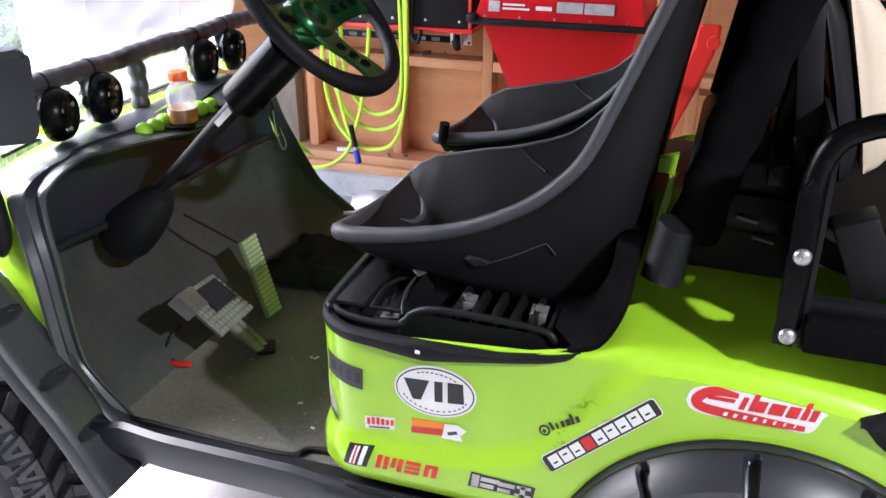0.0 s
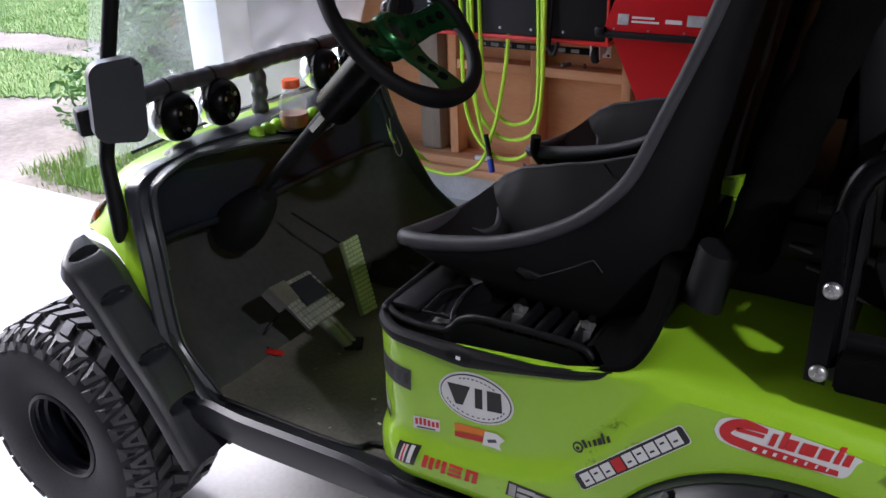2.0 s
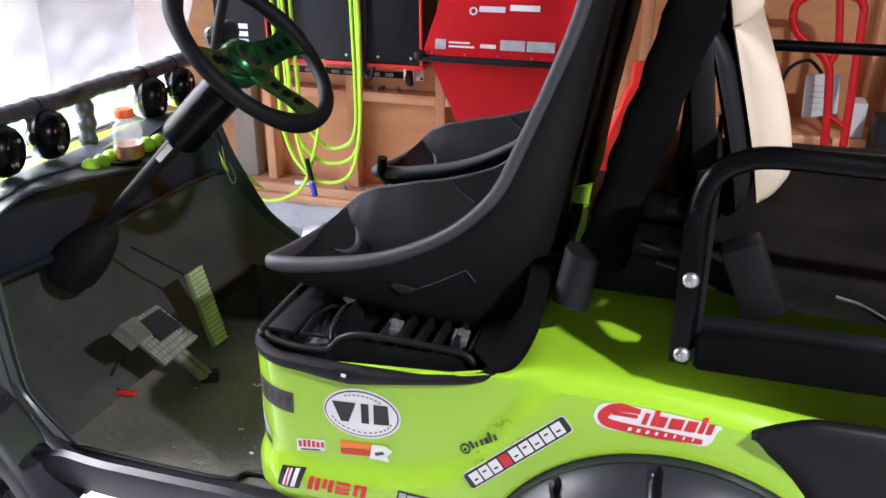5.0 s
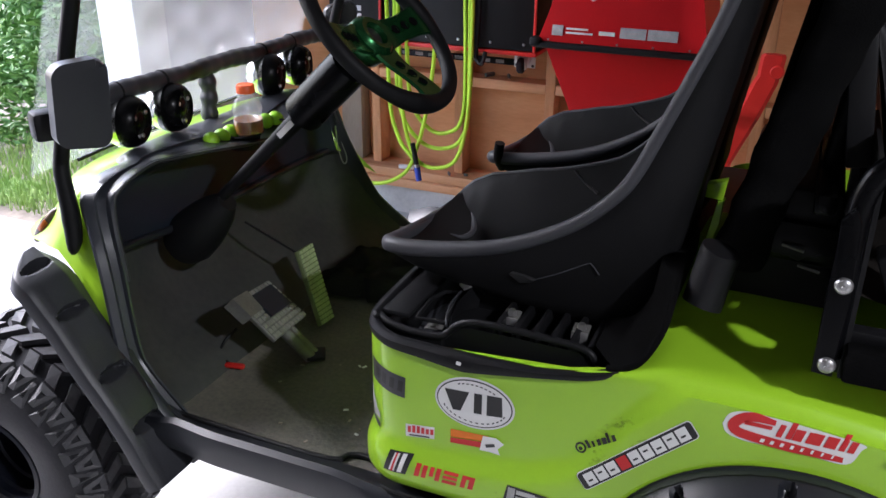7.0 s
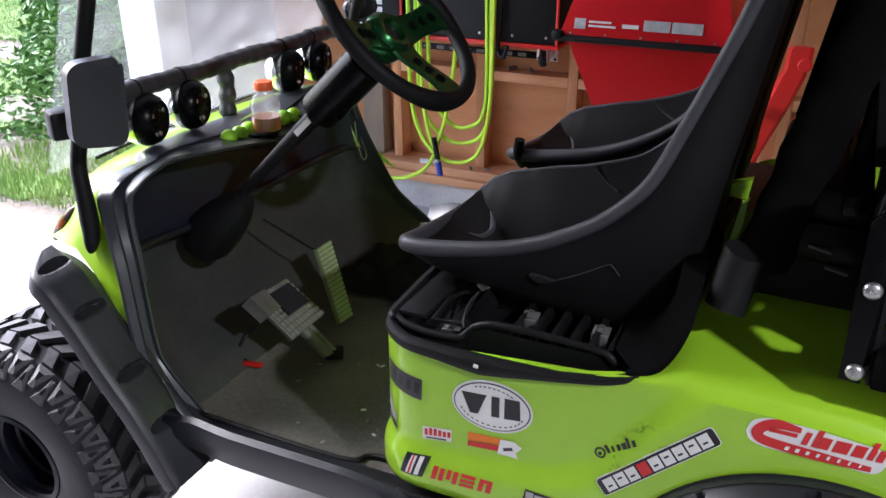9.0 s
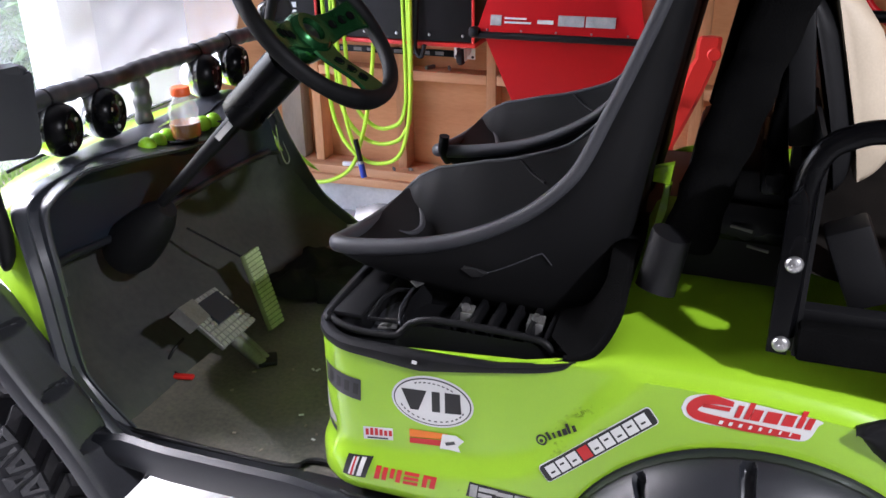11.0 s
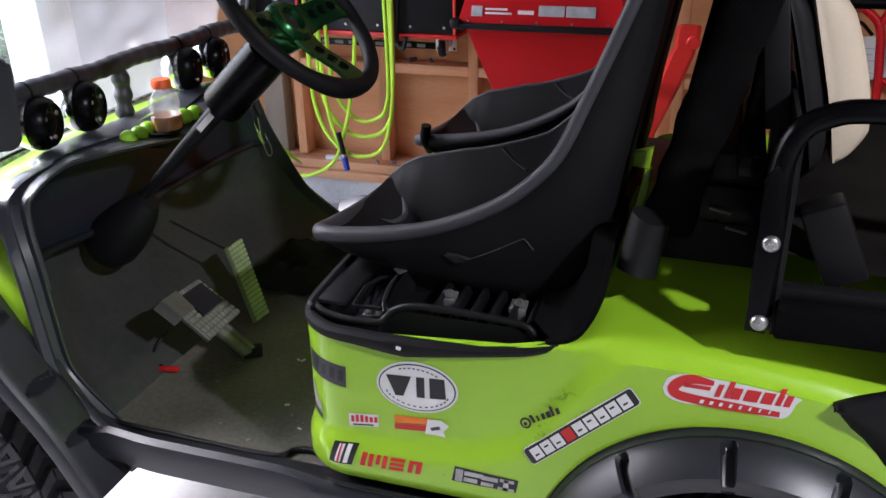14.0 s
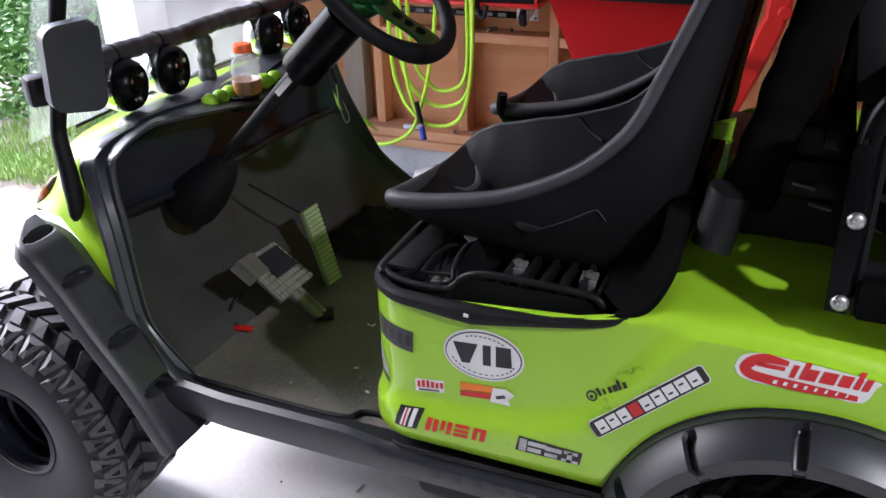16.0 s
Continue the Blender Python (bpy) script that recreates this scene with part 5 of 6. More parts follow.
part("hinge", turned(pose(0.095, 1.26, 1.17, 0, -8, 0), (0.035, 0.014, 0.20), 0.004), BLACK, fs)
part("grab_rail", tube(smooth_line([(0.106, 2.03, 0.92), (0.106, 2.03, 1.07), (0.125, 2.03, 1.115), (0.17, 2.03, 1.125), (0.64, 2.03, 1.125)], 8), 0.013, 12), GLOSSBLACK, cart, "gloss black rear grab rail")
part("rear_deck", skin([[(x, y, z + 0.12 * (y - 1.06)) for y in np.linspace(1.088, 1.60, 8)] for x, z in ((0.125, 0.955), (0.17, 0.945), (0.24, 0.935), (0.40, 0.925), (0.64, 0.92))]), CARPET, cart, "dark brown carpeted rear deck")
part("deck_back", box(0.12, 0.64, 1.60, 1.63, 0.74, 1.02, 0.005), BLACK, cart)
part("deck_rail", box(0.115, 0.64, 1.050, 1.075, 0.905, 0.925, 0.004), BLACK, cart)
part("deck_skirt", box(0.124, 0.62, 1.014, 1.045, 0.868, 0.915, 0.006), CLOTH, cart, "black edge of the rear deck")
part("deck_side", skin([[(x, y, z) for y, z in ((1.05, 0.862), (1.046, 0.87), (1.046, 0.90), (1.052, 0.905))] for x in np.linspace(0.115, 0.62, 10)]), BLACK, cart)
part("deck_crack", tube(smooth_line([(0.36, 1.10, 0.937), (0.33, 1.13, 0.94), (0.30, 1.14, 0.943)], 6), 0.0025, 6), DULLSTEEL, cart)
part("deck_box", turned(pose(0.186, 1.10, 0.975, 0, -24, 0), (0.055, 0.05, 0.11), 0.006), BLACK, cart)
part("wire_hook", tube(smooth_line([(-1.13, 1.945, 0.80), (-1.128, 1.95, 0.745), (-1.125, 1.962, 0.70), (-1.122, 1.975, 0.685), (-1.122, 1.985, 0.70), (-1.128, 1.97, 0.75)], 6), 0.0018, 6), STEEL, cart, "thin bent wire hook")

# ---- stickers on the flank ----
def decal(name, pts, mat, owner, lift=0.0012, rings=5, label=""):
    """A thin flat shape (x, z points, star-shaped) laid on the near flank."""
    cx, cz = sum(p[0] for p in pts) / len(pts), sum(p[1] for p in pts) / len(pts)
    bm = bmesh.new()
    prev = None
    for k in range(rings + 1):
        t = k / rings
        if k == 0:
            c = bm.verts.new((cx, side_y(cx, cz) - lift, cz))
            continue
        row = []
        for x, z in pts:
            px, pz = cx + (x - cx) * t, cz + (z - cz) * t
            row.append(bm.verts.new((px, side_y(px, pz) - lift, pz)))
        n = len(row)
        for i in range(n):
            if prev is None:
                bm.faces.new((c, row[i], row[(i + 1) % n]))
            else:
                bm.faces.new((prev[i], row[i], row[(i + 1) % n], prev[(i + 1) % n]))
        prev = row
    return part(name, bm, mat, owner, label, smooth=60)


def quad(x0, z0, x1, z1, x2, z2, x3, z3, n=4):
    c = [(x0, z0), (x1, z1), (x2, z2), (x3, z3)]
    out = []
    for a, b in zip(c, c[1:] + c[:1]):
        out += [(a[0] + (b[0] - a[0]) * t / n, a[1] + (b[1] - a[1]) * t / n) for t in range(n)]
    return out


def slab(o, u, w, h, du, dv, slant=0.0):
    """A bar in a frame with origin o and direction u (degrees)."""
    c, s = math.cos(radians(u)), math.sin(radians(u))

    def f(a, b):
        a += slant * b
        return o[0] + a * c - b * s, o[1] + a * s + b * c
    p = [f(du, dv), f(du + w, dv), f(du + w, dv + h), f(du, dv + h)]
    return quad(*p[0], *p[1], *p[2], *p[3], n=2)


def oval(cx, cz, a, b, turn=0, n=40):
    c, s = math.cos(radians(turn)), math.sin(radians(turn))
    return [(cx + a * math.cos(t) * c - b * math.sin(t) * s, cz + a * math.cos(t) * s + b * math.sin(t) * c) for t in np.linspace(0, 2 * math.pi, n, endpoint=False)]


# white oval with three dark marks
s = decal("sticker", oval(-0.363, 0.695, 0.066, 0.0455, 3), STKWHITE, cart, label="white oval sticker with a black rim line and dark marks")
bm_pts = [oval(-0.363, 0.695, 0.0625, 0.042, 3, 48), oval(-0.363, 0.695, 0.0605, 0.040, 3, 48)]
decal("rim_line", bm_pts[0], STKBLACK, s, 0.0018)
decal("field", bm_pts[1], STKWHITE, s, 0.0024)
decal("mark", quad(-0.412, 0.712, -0.398, 0.676, -0.385, 0.677, -0.371, 0.7145, 3), STKBLACK, s, 0.003)
decal("mark", quad(-0.363, 0.6785, -0.350, 0.6795, -0.350, 0.716, -0.363, 0.715, 2), STKBLACK, s, 0.003)
decal("mark", quad(-0.342, 0.680, -0.316, 0.683, -0.318, 0.7185, -0.342, 0.717, 3), STKBLACK, s, 0.003)
for k in range(14):
    a = radians(200 + k * 10.5)
    x, z = -0.363 + 0.054 * math.cos(a), 0.695 + 0.035 * math.sin(a)
    decal("mark", slab((x, z), math.degrees(a) + 90, 0.0045, 0.0022, 0, 0), STKGREY, s, 0.003, 1)
for k in range(9):
    a = radians(120 - k * 8)
    x, z = -0.363 + 0.053 * math.cos(a), 0.694 + 0.034 * math.sin(a)
    decal("mark", slab((x, z), math.degrees(a) - 90, 0.0042, 0.0022, 0, 0), STKGREY, s, 0.003, 1)
# dark rectangle round the corner
s = decal("sticker", quad(-0.553, 0.681, -0.482, 0.672, -0.480, 0.711, -0.552, 0.720, 8), STKGREY, cart, label="charcoal rectangular sticker wrapping the corner")
for k in range(4):
    decal("mark", slab((-0.543 + k * 0.016, 0.690 - k * 0.002), -6, 0.009, 0.02, 0, 0), STKBLACK, s, 0.0018, 2)
# silver and dark animal-shaped decal, kept plain
s = decal("sticker", [(-0.565, 0.655), (-0.553, 0.648), (-0.543, 0.628), (-0.535, 0.622), (-0.534, 0.61), (-0.553, 0.607), (-0.568, 0.618)], STKSILVER, cart, label="worn silver decal near the corner")
decal("mark", quad(-0.567, 0.605, -0.535, 0.592, -0.534, 0.603, -0.567, 0.616), STKGREY, s, 0.0018)
# small white and red badge
s = decal("sticker", quad(-0.481, 0.600, -0.430, 0.608, -0.430, 0.631, -0.481, 0.624), STKWHITE, cart, label="small white badge with red lettering shapes")
for k in range(6):
    decal("mark", slab((-0.477 + k * 0.008, 0.609 + k * 0.0012), 8, 0.0055, 0.012 + 0.002 * math.sin(k * 1.1), 0, 0, 0.15), STKRED, s, 0.0018, 1)
decal("mark", slab((-0.474, 0.603), 8, 0.036, 0.003, 0, 0), STKGREY, s, 0.0018, 2)
# orange and red arrow strip with a white mark
s = decal("sticker", quad(-0.402, 0.622, -0.348, 0.629, -0.338, 0.641, -0.402, 0.637), STKORANGE, cart, label="orange and red strip sticker with white shapes")
decal("mark", quad(-0.402, 0.611, -0.344, 0.617, -0.347, 0.628, -0.402, 0.621), STKRED, s, 0.0018)
decal("mark", [(-0.352, 0.612), (-0.335, 0.613), (-0.318, 0.612), (-0.322, 0.622), (-0.312, 0.634), (-0.325, 0.642), (-0.347, 0.640)], STKWHITE, s, 0.0024)
decal("mark", slab((-0.341, 0.620), 20, 0.016, 0.006, 0, 0), STKGREY, s, 0.003, 1)
# black box with red and white bars, red word shape
s = decal("sticker", quad(-0.520, 0.528, -0.477, 0.532, -0.463, 0.573, -0.507, 0.569), STKBLACK, cart, label="black box sticker with white and red bars")
decal("mark", quad(-0.509, 0.532, -0.498, 0.533, -0.487, 0.568, -0.497, 0.567), STKWHITE, s, 0.0018)
decal("mark", quad(-0.505, 0.532, -0.501, 0.532, -0.491, 0.568, -0.494, 0.568), STKRED, s, 0.0024)
decal("mark", quad(-0.493, 0.533, -0.485, 0.534, -0.474, 0.570, -0.482, 0.569), STKWHITE, s, 0.0018)
s = decal("sticker", slab((-0.462, 0.535), 4, 0.009, 0.025, 0, 0, 0.3), STKRED, cart, label="red cut-out lettering shapes")
for du, w, h, dv in ((0.013, 0.008, 0.024, 0), (0.026, 0.007, 0.018, 0.006), (0.037, 0.008, 0.024, 0), (0.05, 0.025, 0.006, 0), (0.05, 0.025, 0.006, 0.009), (0.05, 0.025, 0.006, 0.018), (0.082, 0.008, 0.024, 0), (0.095, 0.009, 0.024, 0), (0.088, 0.009, 0.006, 0.018)):
    decal("mark", slab((-0.462, 0.535), 2.5, w, h, du, dv, 0.25), STKRED, s, 0.0012, 2)
# silver and black plate
s = decal("sticker", quad(-0.306, 0.541, -0.203, 0.541, -0.199, 0.565, -0.300, 0.570, 6), STKBLACK, cart, label="black and silver bar sticker, worn")
for du, w, h, dv in ((0.003, 0.012, 0.024, 0.001), (0.017, 0.03, 0.008, 0.015), (0.017, 0.022, 0.008, 0.003), (0.045, 0.026, 0.008, 0.013), (0.045, 0.02, 0.007, 0.002), (0.074, 0.022, 0.006, 0.016), (0.080, 0.008, 0.02, 0.001), (0.072, 0.026, 0.005, 0.001)):
    decal("mark", slab((-0.304, 0.5415), -0.5, w, h, du, dv, 0.1), STKSILVER, s, 0.0018, 2)
# black small word shape with a disc
s = decal("sticker", oval(-0.193, 0.665, 0.0085, 0.0095), STKBLACK, cart, label="small black cut-out lettering shapes")
decal("mark", oval(-0.193, 0.665, 0.0055, 0.0062), LIME, s, 0.0018)
decal("mark", oval(-0.193, 0.664, 0.003, 0.0035), STKBLACK, s, 0.0024)
for k, (w, h) in enumerate(((0.005, 0.013), (0.004, 0.008), (0.006, 0.008), (0.008, 0.008), (0.005, 0.013), (0.006, 0.008))):
    decal("mark", slab((-0.181, 0.668), 38, w, h, k * 0.0092, 0), STKBLACK, s, 0.0012, 1)
# slanted black strip with white letter blocks
o = (-0.176, 0.600)
CO, SI = math.cos(radians(43.5)), math.sin(radians(43.5))


def strip(w, h, r):
    return [(o[0] + (u + 0.104 + 0.12 * v) * CO - (v + 0.0155) * SI, o[1] + (u + 0.104 + 0.12 * v) * SI + (v + 0.0155) * CO) for u, v in rounded(w, h, r)]


s = decal("sticker", strip(0.206, 0.030, 0.006), STKWHITE, cart, 0.0014, 8, label="slanted black strip with white block shapes")
decal("field", strip(0.203, 0.0272, 0.005), STKBLACK, s, 0.0022, 8)
for k in range(9):
    decal("mark", slab(o, 43.5, 0.0178, 0.0205, 0.010 + k * 0.0208, 0.0052, 0.12), STKRED if k == 3 else STKWHITE, s, 0.003, 2)
    if k not in (3,):
        decal("mark", slab(o, 43.5, 0.008, 0.003, 0.0145 + k * 0.0208, 0.0165 if k % 2 else 0.0115, 0.12), STKBLACK, s, 0.0038, 1)
# large red and white sponsor shape
s = decal("sticker", [(p.x, p.z) for p in smooth_line([(x, 0, z) for x, z in ((-0.003, 0.772), (0.004, 0.790), (0.026, 0.799), (0.055, 0.798), (0.085, 0.7965), (0.13, 0.7925), (0.169, 0.7875), (0.166, 0.778), (0.153, 0.753), (0.11, 0.753), (0.06, 0.753), (0.025, 0.753), (0.004, 0.759), (-0.003, 0.772))], 5)][:-1], STKWHITE, cart, 0.0011, 8, label="red and white lettering-shaped sponsor sticker")
def band(pts, half, lift):
    """A flat strip along a smooth line of x, z points, narrower at its ends."""
    P = smooth_line([(x, 0, z) for x, z in pts], 6)
    rows = []
    for i, p in enumerate(P):
        d = (P[min(i + 1, len(P) - 1)] - P[max(i - 1, 0)]).normalized()
        w = half * (0.55 + 0.45 * min(1, i / 6, (len(P) - 1 - i) / 10))
        rows.append([(p.x + d.z * k * w, side_y(p.x + d.z * k * w, p.z - d.x * k * w) - lift, p.z - d.x * k * w) for k in (-1, -0.33, 0.33, 1)])
    return part("mark", skin(rows), STKRED, s, smooth=60)


band([(0.062, 0.791), (0.036, 0.793), (0.020, 0.787), (0.011, 0.775), (0.016, 0.766), (0.034, 0.7625), (0.07, 0.760), (0.110, 0.759), (0.148, 0.7585)], 0.0072, 0.0019)
decal("mark", slab((0.024, 0.779), 0, 0.034, 0.006, 0, 0, 0.2), STKRED, s, 0.0019, 2)
for du, w, h, dv in ((0.060, 0.007, 0.020, 0), (0.072, 0.007, 0.027, 0), (0.0795, 0.012, 0.018, 0), (0.096, 0.018, 0.018, 0), (0.118, 0.014, 0.018, 0), (0.136, 0.007, 0.026, 0), (0.146, 0.008, 0.018, 0)):
    decal("mark", slab((0.004, 0.7705), 0.5, w, h, du, dv, 0.25), STKRED, s, 0.0019, 3)
for k in range(8):
    decal("mark", slab((0.046 + k * 0.0125, 0.7575), 0, 0.005 - 0.0004 * k, 0.006, 0, 0, 0.3), STKWHITE, s, 0.0027, 1)
# scuffs on the paint beside the crease
rs = random.Random(8)
for sx, sz, sl, sw_, ang in ((-0.150, 0.715, 0.075, 0.020, 48), (-0.125, 0.735, 0.05, 0.012, 40), (-0.165, 0.665, 0.06, 0.016, 62), (-0.105, 0.705, 0.045, 0.014, 30), (-0.30, 0.548, 0.05, 0.008, 4)):
    ring = []
    for k in range(16):
        a, w_ = 2 * math.pi * k / 16, rs.uniform(0.7, 1.15)
        u, v = sl / 2 * math.cos(a) * w_, sw_ / 2 * math.sin(a) * w_
        ring.append((sx + u * math.cos(radians(ang)) - v * math.sin(radians(ang)), sz + u * math.sin(radians(ang)) + v * math.cos(radians(ang))))
    decal("scuff", ring, SCUFF, cart, 0.0009, 4, "dark rub marks in the paint")

# ---- loose things in the cart ----
b = thing("drink_bottle", "small clear drink bottle with an orange cap", "bottle", (-1.128, 1.540, 0.876))
BOT = at(-1.118, 1.545, 0.888)
prof = [(0.0, 0.0), (0.028, 0.0), (0.033, 0.005), (0.033, 0.036), (0.030, 0.045), (0.033, 0.056), (0.033, 0.064), (0.027, 0.078), (0.019, 0.088), (0.0175, 0.098)]
part("bottle", lathe(prof, BOT, 32), GLASSBOTTLE, b, "clear ribbed plastic")
part("drink", lathe([(0.0, 0.002), (0.027, 0.002), (0.0315, 0.007), (0.0315, 0.036), (0.0, 0.036)], BOT, 28), DRINK, b, "orange drink in the bottom")
part("cap", lathe([(0.0, 0.114), (0.018, 0.114), (0.0205, 0.111), (0.0205, 0.096), (0.0185, 0.095)], BOT, 30), ORANGE, b, "bright orange screw cap")
for x, y, z in ((-1.150, 1.450, 0.908), (-1.148, 1.484, 0.907), (-1.152, 1.522, 0.906), (-1.150, 1.606, 0.905), (-1.138, 1.638, 0.904), (-1.130, 1.668, 0.903)):
    bm = bmesh.new()
    bmesh.ops.create_icosphere(bm, subdivisions=3, radius=0.0195, matrix=at(x, y, z - 0.013))
    whole("golf_ball", bm, BALL, "bright lime green golf ball on the dash shelf", "golf ball", "golf balls", smooth=80)
whole("phone_cable", tube(smooth_line([(-1.11, 1.73, 0.907), (-1.115, 1.78, 0.910), (-1.13, 1.83, 0.908), (-1.12, 1.88, 0.910)], 6), 0.012, 8, flat=0.5), DULLSTEEL, "grey tools and cable on the dash shelf", "tool")
r = thing("hand_tool", "small red and black hand tool on the floor mat", "tool", (-1.0, 1.25, 0.46))
part("handle", turned(pose(-0.998, 1.258, 0.470, 0, 0, 12), (0.044, 0.013, 0.010), 0.004), REDPLASTIC, r, "red grip")
part("jaw", tube(smooth_line([(-1.018, 1.262, 0.470), (-1.045, 1.270, 0.475), (-1.055, 1.30, 0.49), (-1.045, 1.335, 0.51)], 6), 0.0035, 8), BLACK, r)
# crumpled cloth in the far footwell
bm = bmesh.new()
n = 26
rows = []
for i in range(n):
    row = []
    for j in range(n):
        u, v = i / (n - 1), j / (n - 1)
        x, y = -1.05 + 0.26 * u, 1.64 + 0.28 * v
        e = min(u, v, 1 - u, 1 - v)
        h = 0.55 * (0.05 + 0.055 * noise.noise(Vector((u * 4, v * 4, 2))) + 0.03 * noise.noise(Vector((u * 9, v * 9, 5)))) * ease(e, 0, 0.2)
        row.append((x + 0.03 * noise.noise(Vector((v * 5, u * 3, 0))), y + 0.03 * noise.noise(Vector((u * 5, v * 3, 7))), 0.466 + max(0, h) + max(0, -(x + 1.0)) * 0.25))
    rows.append(row)
whole("cloth", skin(rows), RAG, "crumpled black cloth on the floor mat", "cloth", smooth=80)
for k in range(16):
    x, y = random.uniform(-0.98, -0.6), random.uniform(1.1, 1.4)
    whole("debris", turned(pose(x, y, 0.464, 0, 0, k * 47), (random.uniform(0.004, 0.011), 0.004, 0.002)), STKWHITE if k % 3 == 0 else SOIL, "tiny pale crumb on the floor mat", "debris", "crumbs on the mat")
for x, y, w, l, a in ((-0.81, 1.36, 0.003, 0.028, 80), (-1.0, 1.31, 0.003, 0.004, 20), (-0.95, 1.2, 0.003, 0.004, 50), (-1.9, 1.0, 0.006, 0.005, 30)):
    whole("debris", turned(pose(x, y, 0.0025, 0, 0, a), (l, w, 0.004)), SOIL, "small dry scrap on the concrete floor", "debris", "scraps on the floor")

# ---- things against the back wall ----
for x0, x1 in ((-1.83, -1.585), (-1.575, -0.94)):
    c = thing("wall_cabinet", "black panel cabinet with a thin red edge", "cabinet", ((x0 + x1) / 2, 3.29, 0.78), "black cabinets")
    part("body", box(x0, x1, 3.12, 3.296, 0.795, 1.6, 0.006), BLACK, c)
    part("edge_strip", box(x0, x1, 3.116, 3.296, 0.777, 0.793, 0.003), REDPLASTIC, c, "bright red edge strip")
    part("edge_strip", box(x1 - 0.012, x1 - 0.002, 3.108, 3.119, 0.795, 1.6, 0.002), REDPLASTIC, c, "bright red edge strip")
    for k in range(5):
        xx = x0 + 0.05 + k * (x1 - x0 - 0.1) / 4
        part("rivet", lathe([(0.0, 0.004), (0.005, 0.003), (0.006, 0)], at(xx, 3.119, 0.82) @ pose(0, 0, 0, 90), 10), STEEL, c)
    if x0 < -1.7:
        for k in range(3):
            part("mark", box(-1.72, -1.68, 3.1165, 3.119, 0.84 + k * 0.03, 0.86 + k * 0.03), STKWHITE, c, "white printed mark")
bm = box(-1.62, -1.08, 3.288, 3.298, 0.70, 0.726, 0.002)
r = tagged(part("tool_rail", bm, GLOSSBLACK), "black steel tool rail screwed to the studs", "rail")
for k in range(8):
    part("slot", box(-1.58 + k * 0.06, -1.545 + k * 0.06, 3.2855, 3.2875, 0.706, 0.720), DULLSTEEL, r)

# swivel caster on its plate
c = thing("caster", "zinc swivel caster with a dark wheel on the wall", "caster", (-1.035, 3.27, 0.74))
part("plate", turned(at(-1.035, 3.283, 0.735), (0.088, 0.006, 0.075), 0.002), ZINC, c)
for dx in (-0.034, 0.034):
    for dz in (-0.028, 0.028):
        part("hole", lathe([(0.0, 0.0), (0.006, 0.0)], at(-1.035 + dx, 3.2795, 0.735 + dz) @ pose(0, 0, 0, 90), 10), STKBLACK, c)
part("swivel", lathe([(0.028, 0), (0.027, 0.012), (0.018, 0.02), (0.0, 0.021)], at(-1.035, 3.28, 0.735) @ pose(0, 0, 0, 90), 20), ZINC, c)
for dx in (-0.016, 0.016):
    part("fork", plate([(-0.02, 0), (0.02, 0), (0.012, -0.05), (-0.012, -0.05)], 0.003, at(-1.035 + dx, 3.24, 0.75) @ YZ, 0.0), ZINC, c)
part("wheel", lathe([(0.0, -0.012), (0.026, -0.012), (0.031, -0.006), (0.031, 0.006), (0.026, 0.012), (0.0, 0.012)], at(-1.035, 3.235, 0.715) @ pose(0, 0, 0, 0, 90, 0), 24), RUBBER, c)

# lime air hose hanging in loops
h = thing("air_hose", "lime green air hose hanging in loops", "hose", (-1.25, 3.12, 0.3))
runs = [
    [(-1.55, 3.08, 1.35), (-1.55, 3.09, 0.9), (-1.545, 3.09, 0.55), (-1.50, 3.08, 0.40), (-1.43, 3.06, 0.33)],
    [(-1.52, 3.10, 1.4), (-1.52, 3.10, 0.8), (-1.50, 3.10, 0.52), (-1.42, 3.10, 0.40), (-1.32, 3.10, 0.375), (-1.23, 3.10, 0.43), (-1.20, 3.10, 0.62), (-1.21, 3.10, 1.4)],
    [(-1.49, 3.12, 1.4), (-1.48, 3.12, 0.8), (-1.46, 3.12, 0.55), (-1.38, 3.12, 0.445), (-1.30, 3.12, 0.44), (-1.24, 3.12, 0.50), (-1.225, 3.12, 0.7), (-1.24, 3.12, 1.4)],
    [(-1.50, 3.08, 1.4), (-1.495, 3.08, 0.8), (-1.475, 3.07, 0.5), (-1.42, 3.07, 0.33), (-1.33, 3.07, 0.30), (-1.24, 3.07, 0.35), (-1.195, 3.07, 0.52), (-1.185, 3.08, 0.8), (-1.19, 3.09, 1.4)],
    [(-1.34, 3.14, 1.4), (-1.36, 3.13, 0.8), (-1.385, 3.11, 0.55), (-1.41, 3.08, 0.40), (-1.46, 3.06, 0.27), (-1.57, 3.05, 0.205), (-1.70, 3.06, 0.20), (-1.85, 3.06, 0.24)],
]
for p in runs:
    part("hose_run", tube(smooth_line(p, 10), 0.0085, 10), HOSE, h)
part("coupling", tube([(-1.425, 3.05, 0.40), (-1.405, 3.045, 0.31)], 0.0105, 12), BLACK, h)
part("collar", tube([(-1.405, 3.045, 0.312), (-1.403, 3.044, 0.30)], 0.011, 12), STEEL, h)
part("nozzle", tube([(-1.403, 3.044, 0.30), (-1.392, 3.04, 0.245)], 0.0125, 14), BLUE, h, "blue plastic end")
tagged(part("hook", tube(smooth_line([(-1.16, 3.11, 1.2), (-1.165, 3.10, 0.9), (-1.17, 3.09, 0.77), (-1.14, 3.07, 0.745), (-1.125, 3.07, 0.79)], 8), 0.008, 10), BLACK), "black rubber-coated hook strap on the cabinet", "hook")
whole("chalk", turned(pose(-1.555, 3.262, 0.2135, 0, 90, 10) , (0.02, 0.02, 0.075), 0.006), STKWHITE, "short white stick lying on the sill plate", "stick")
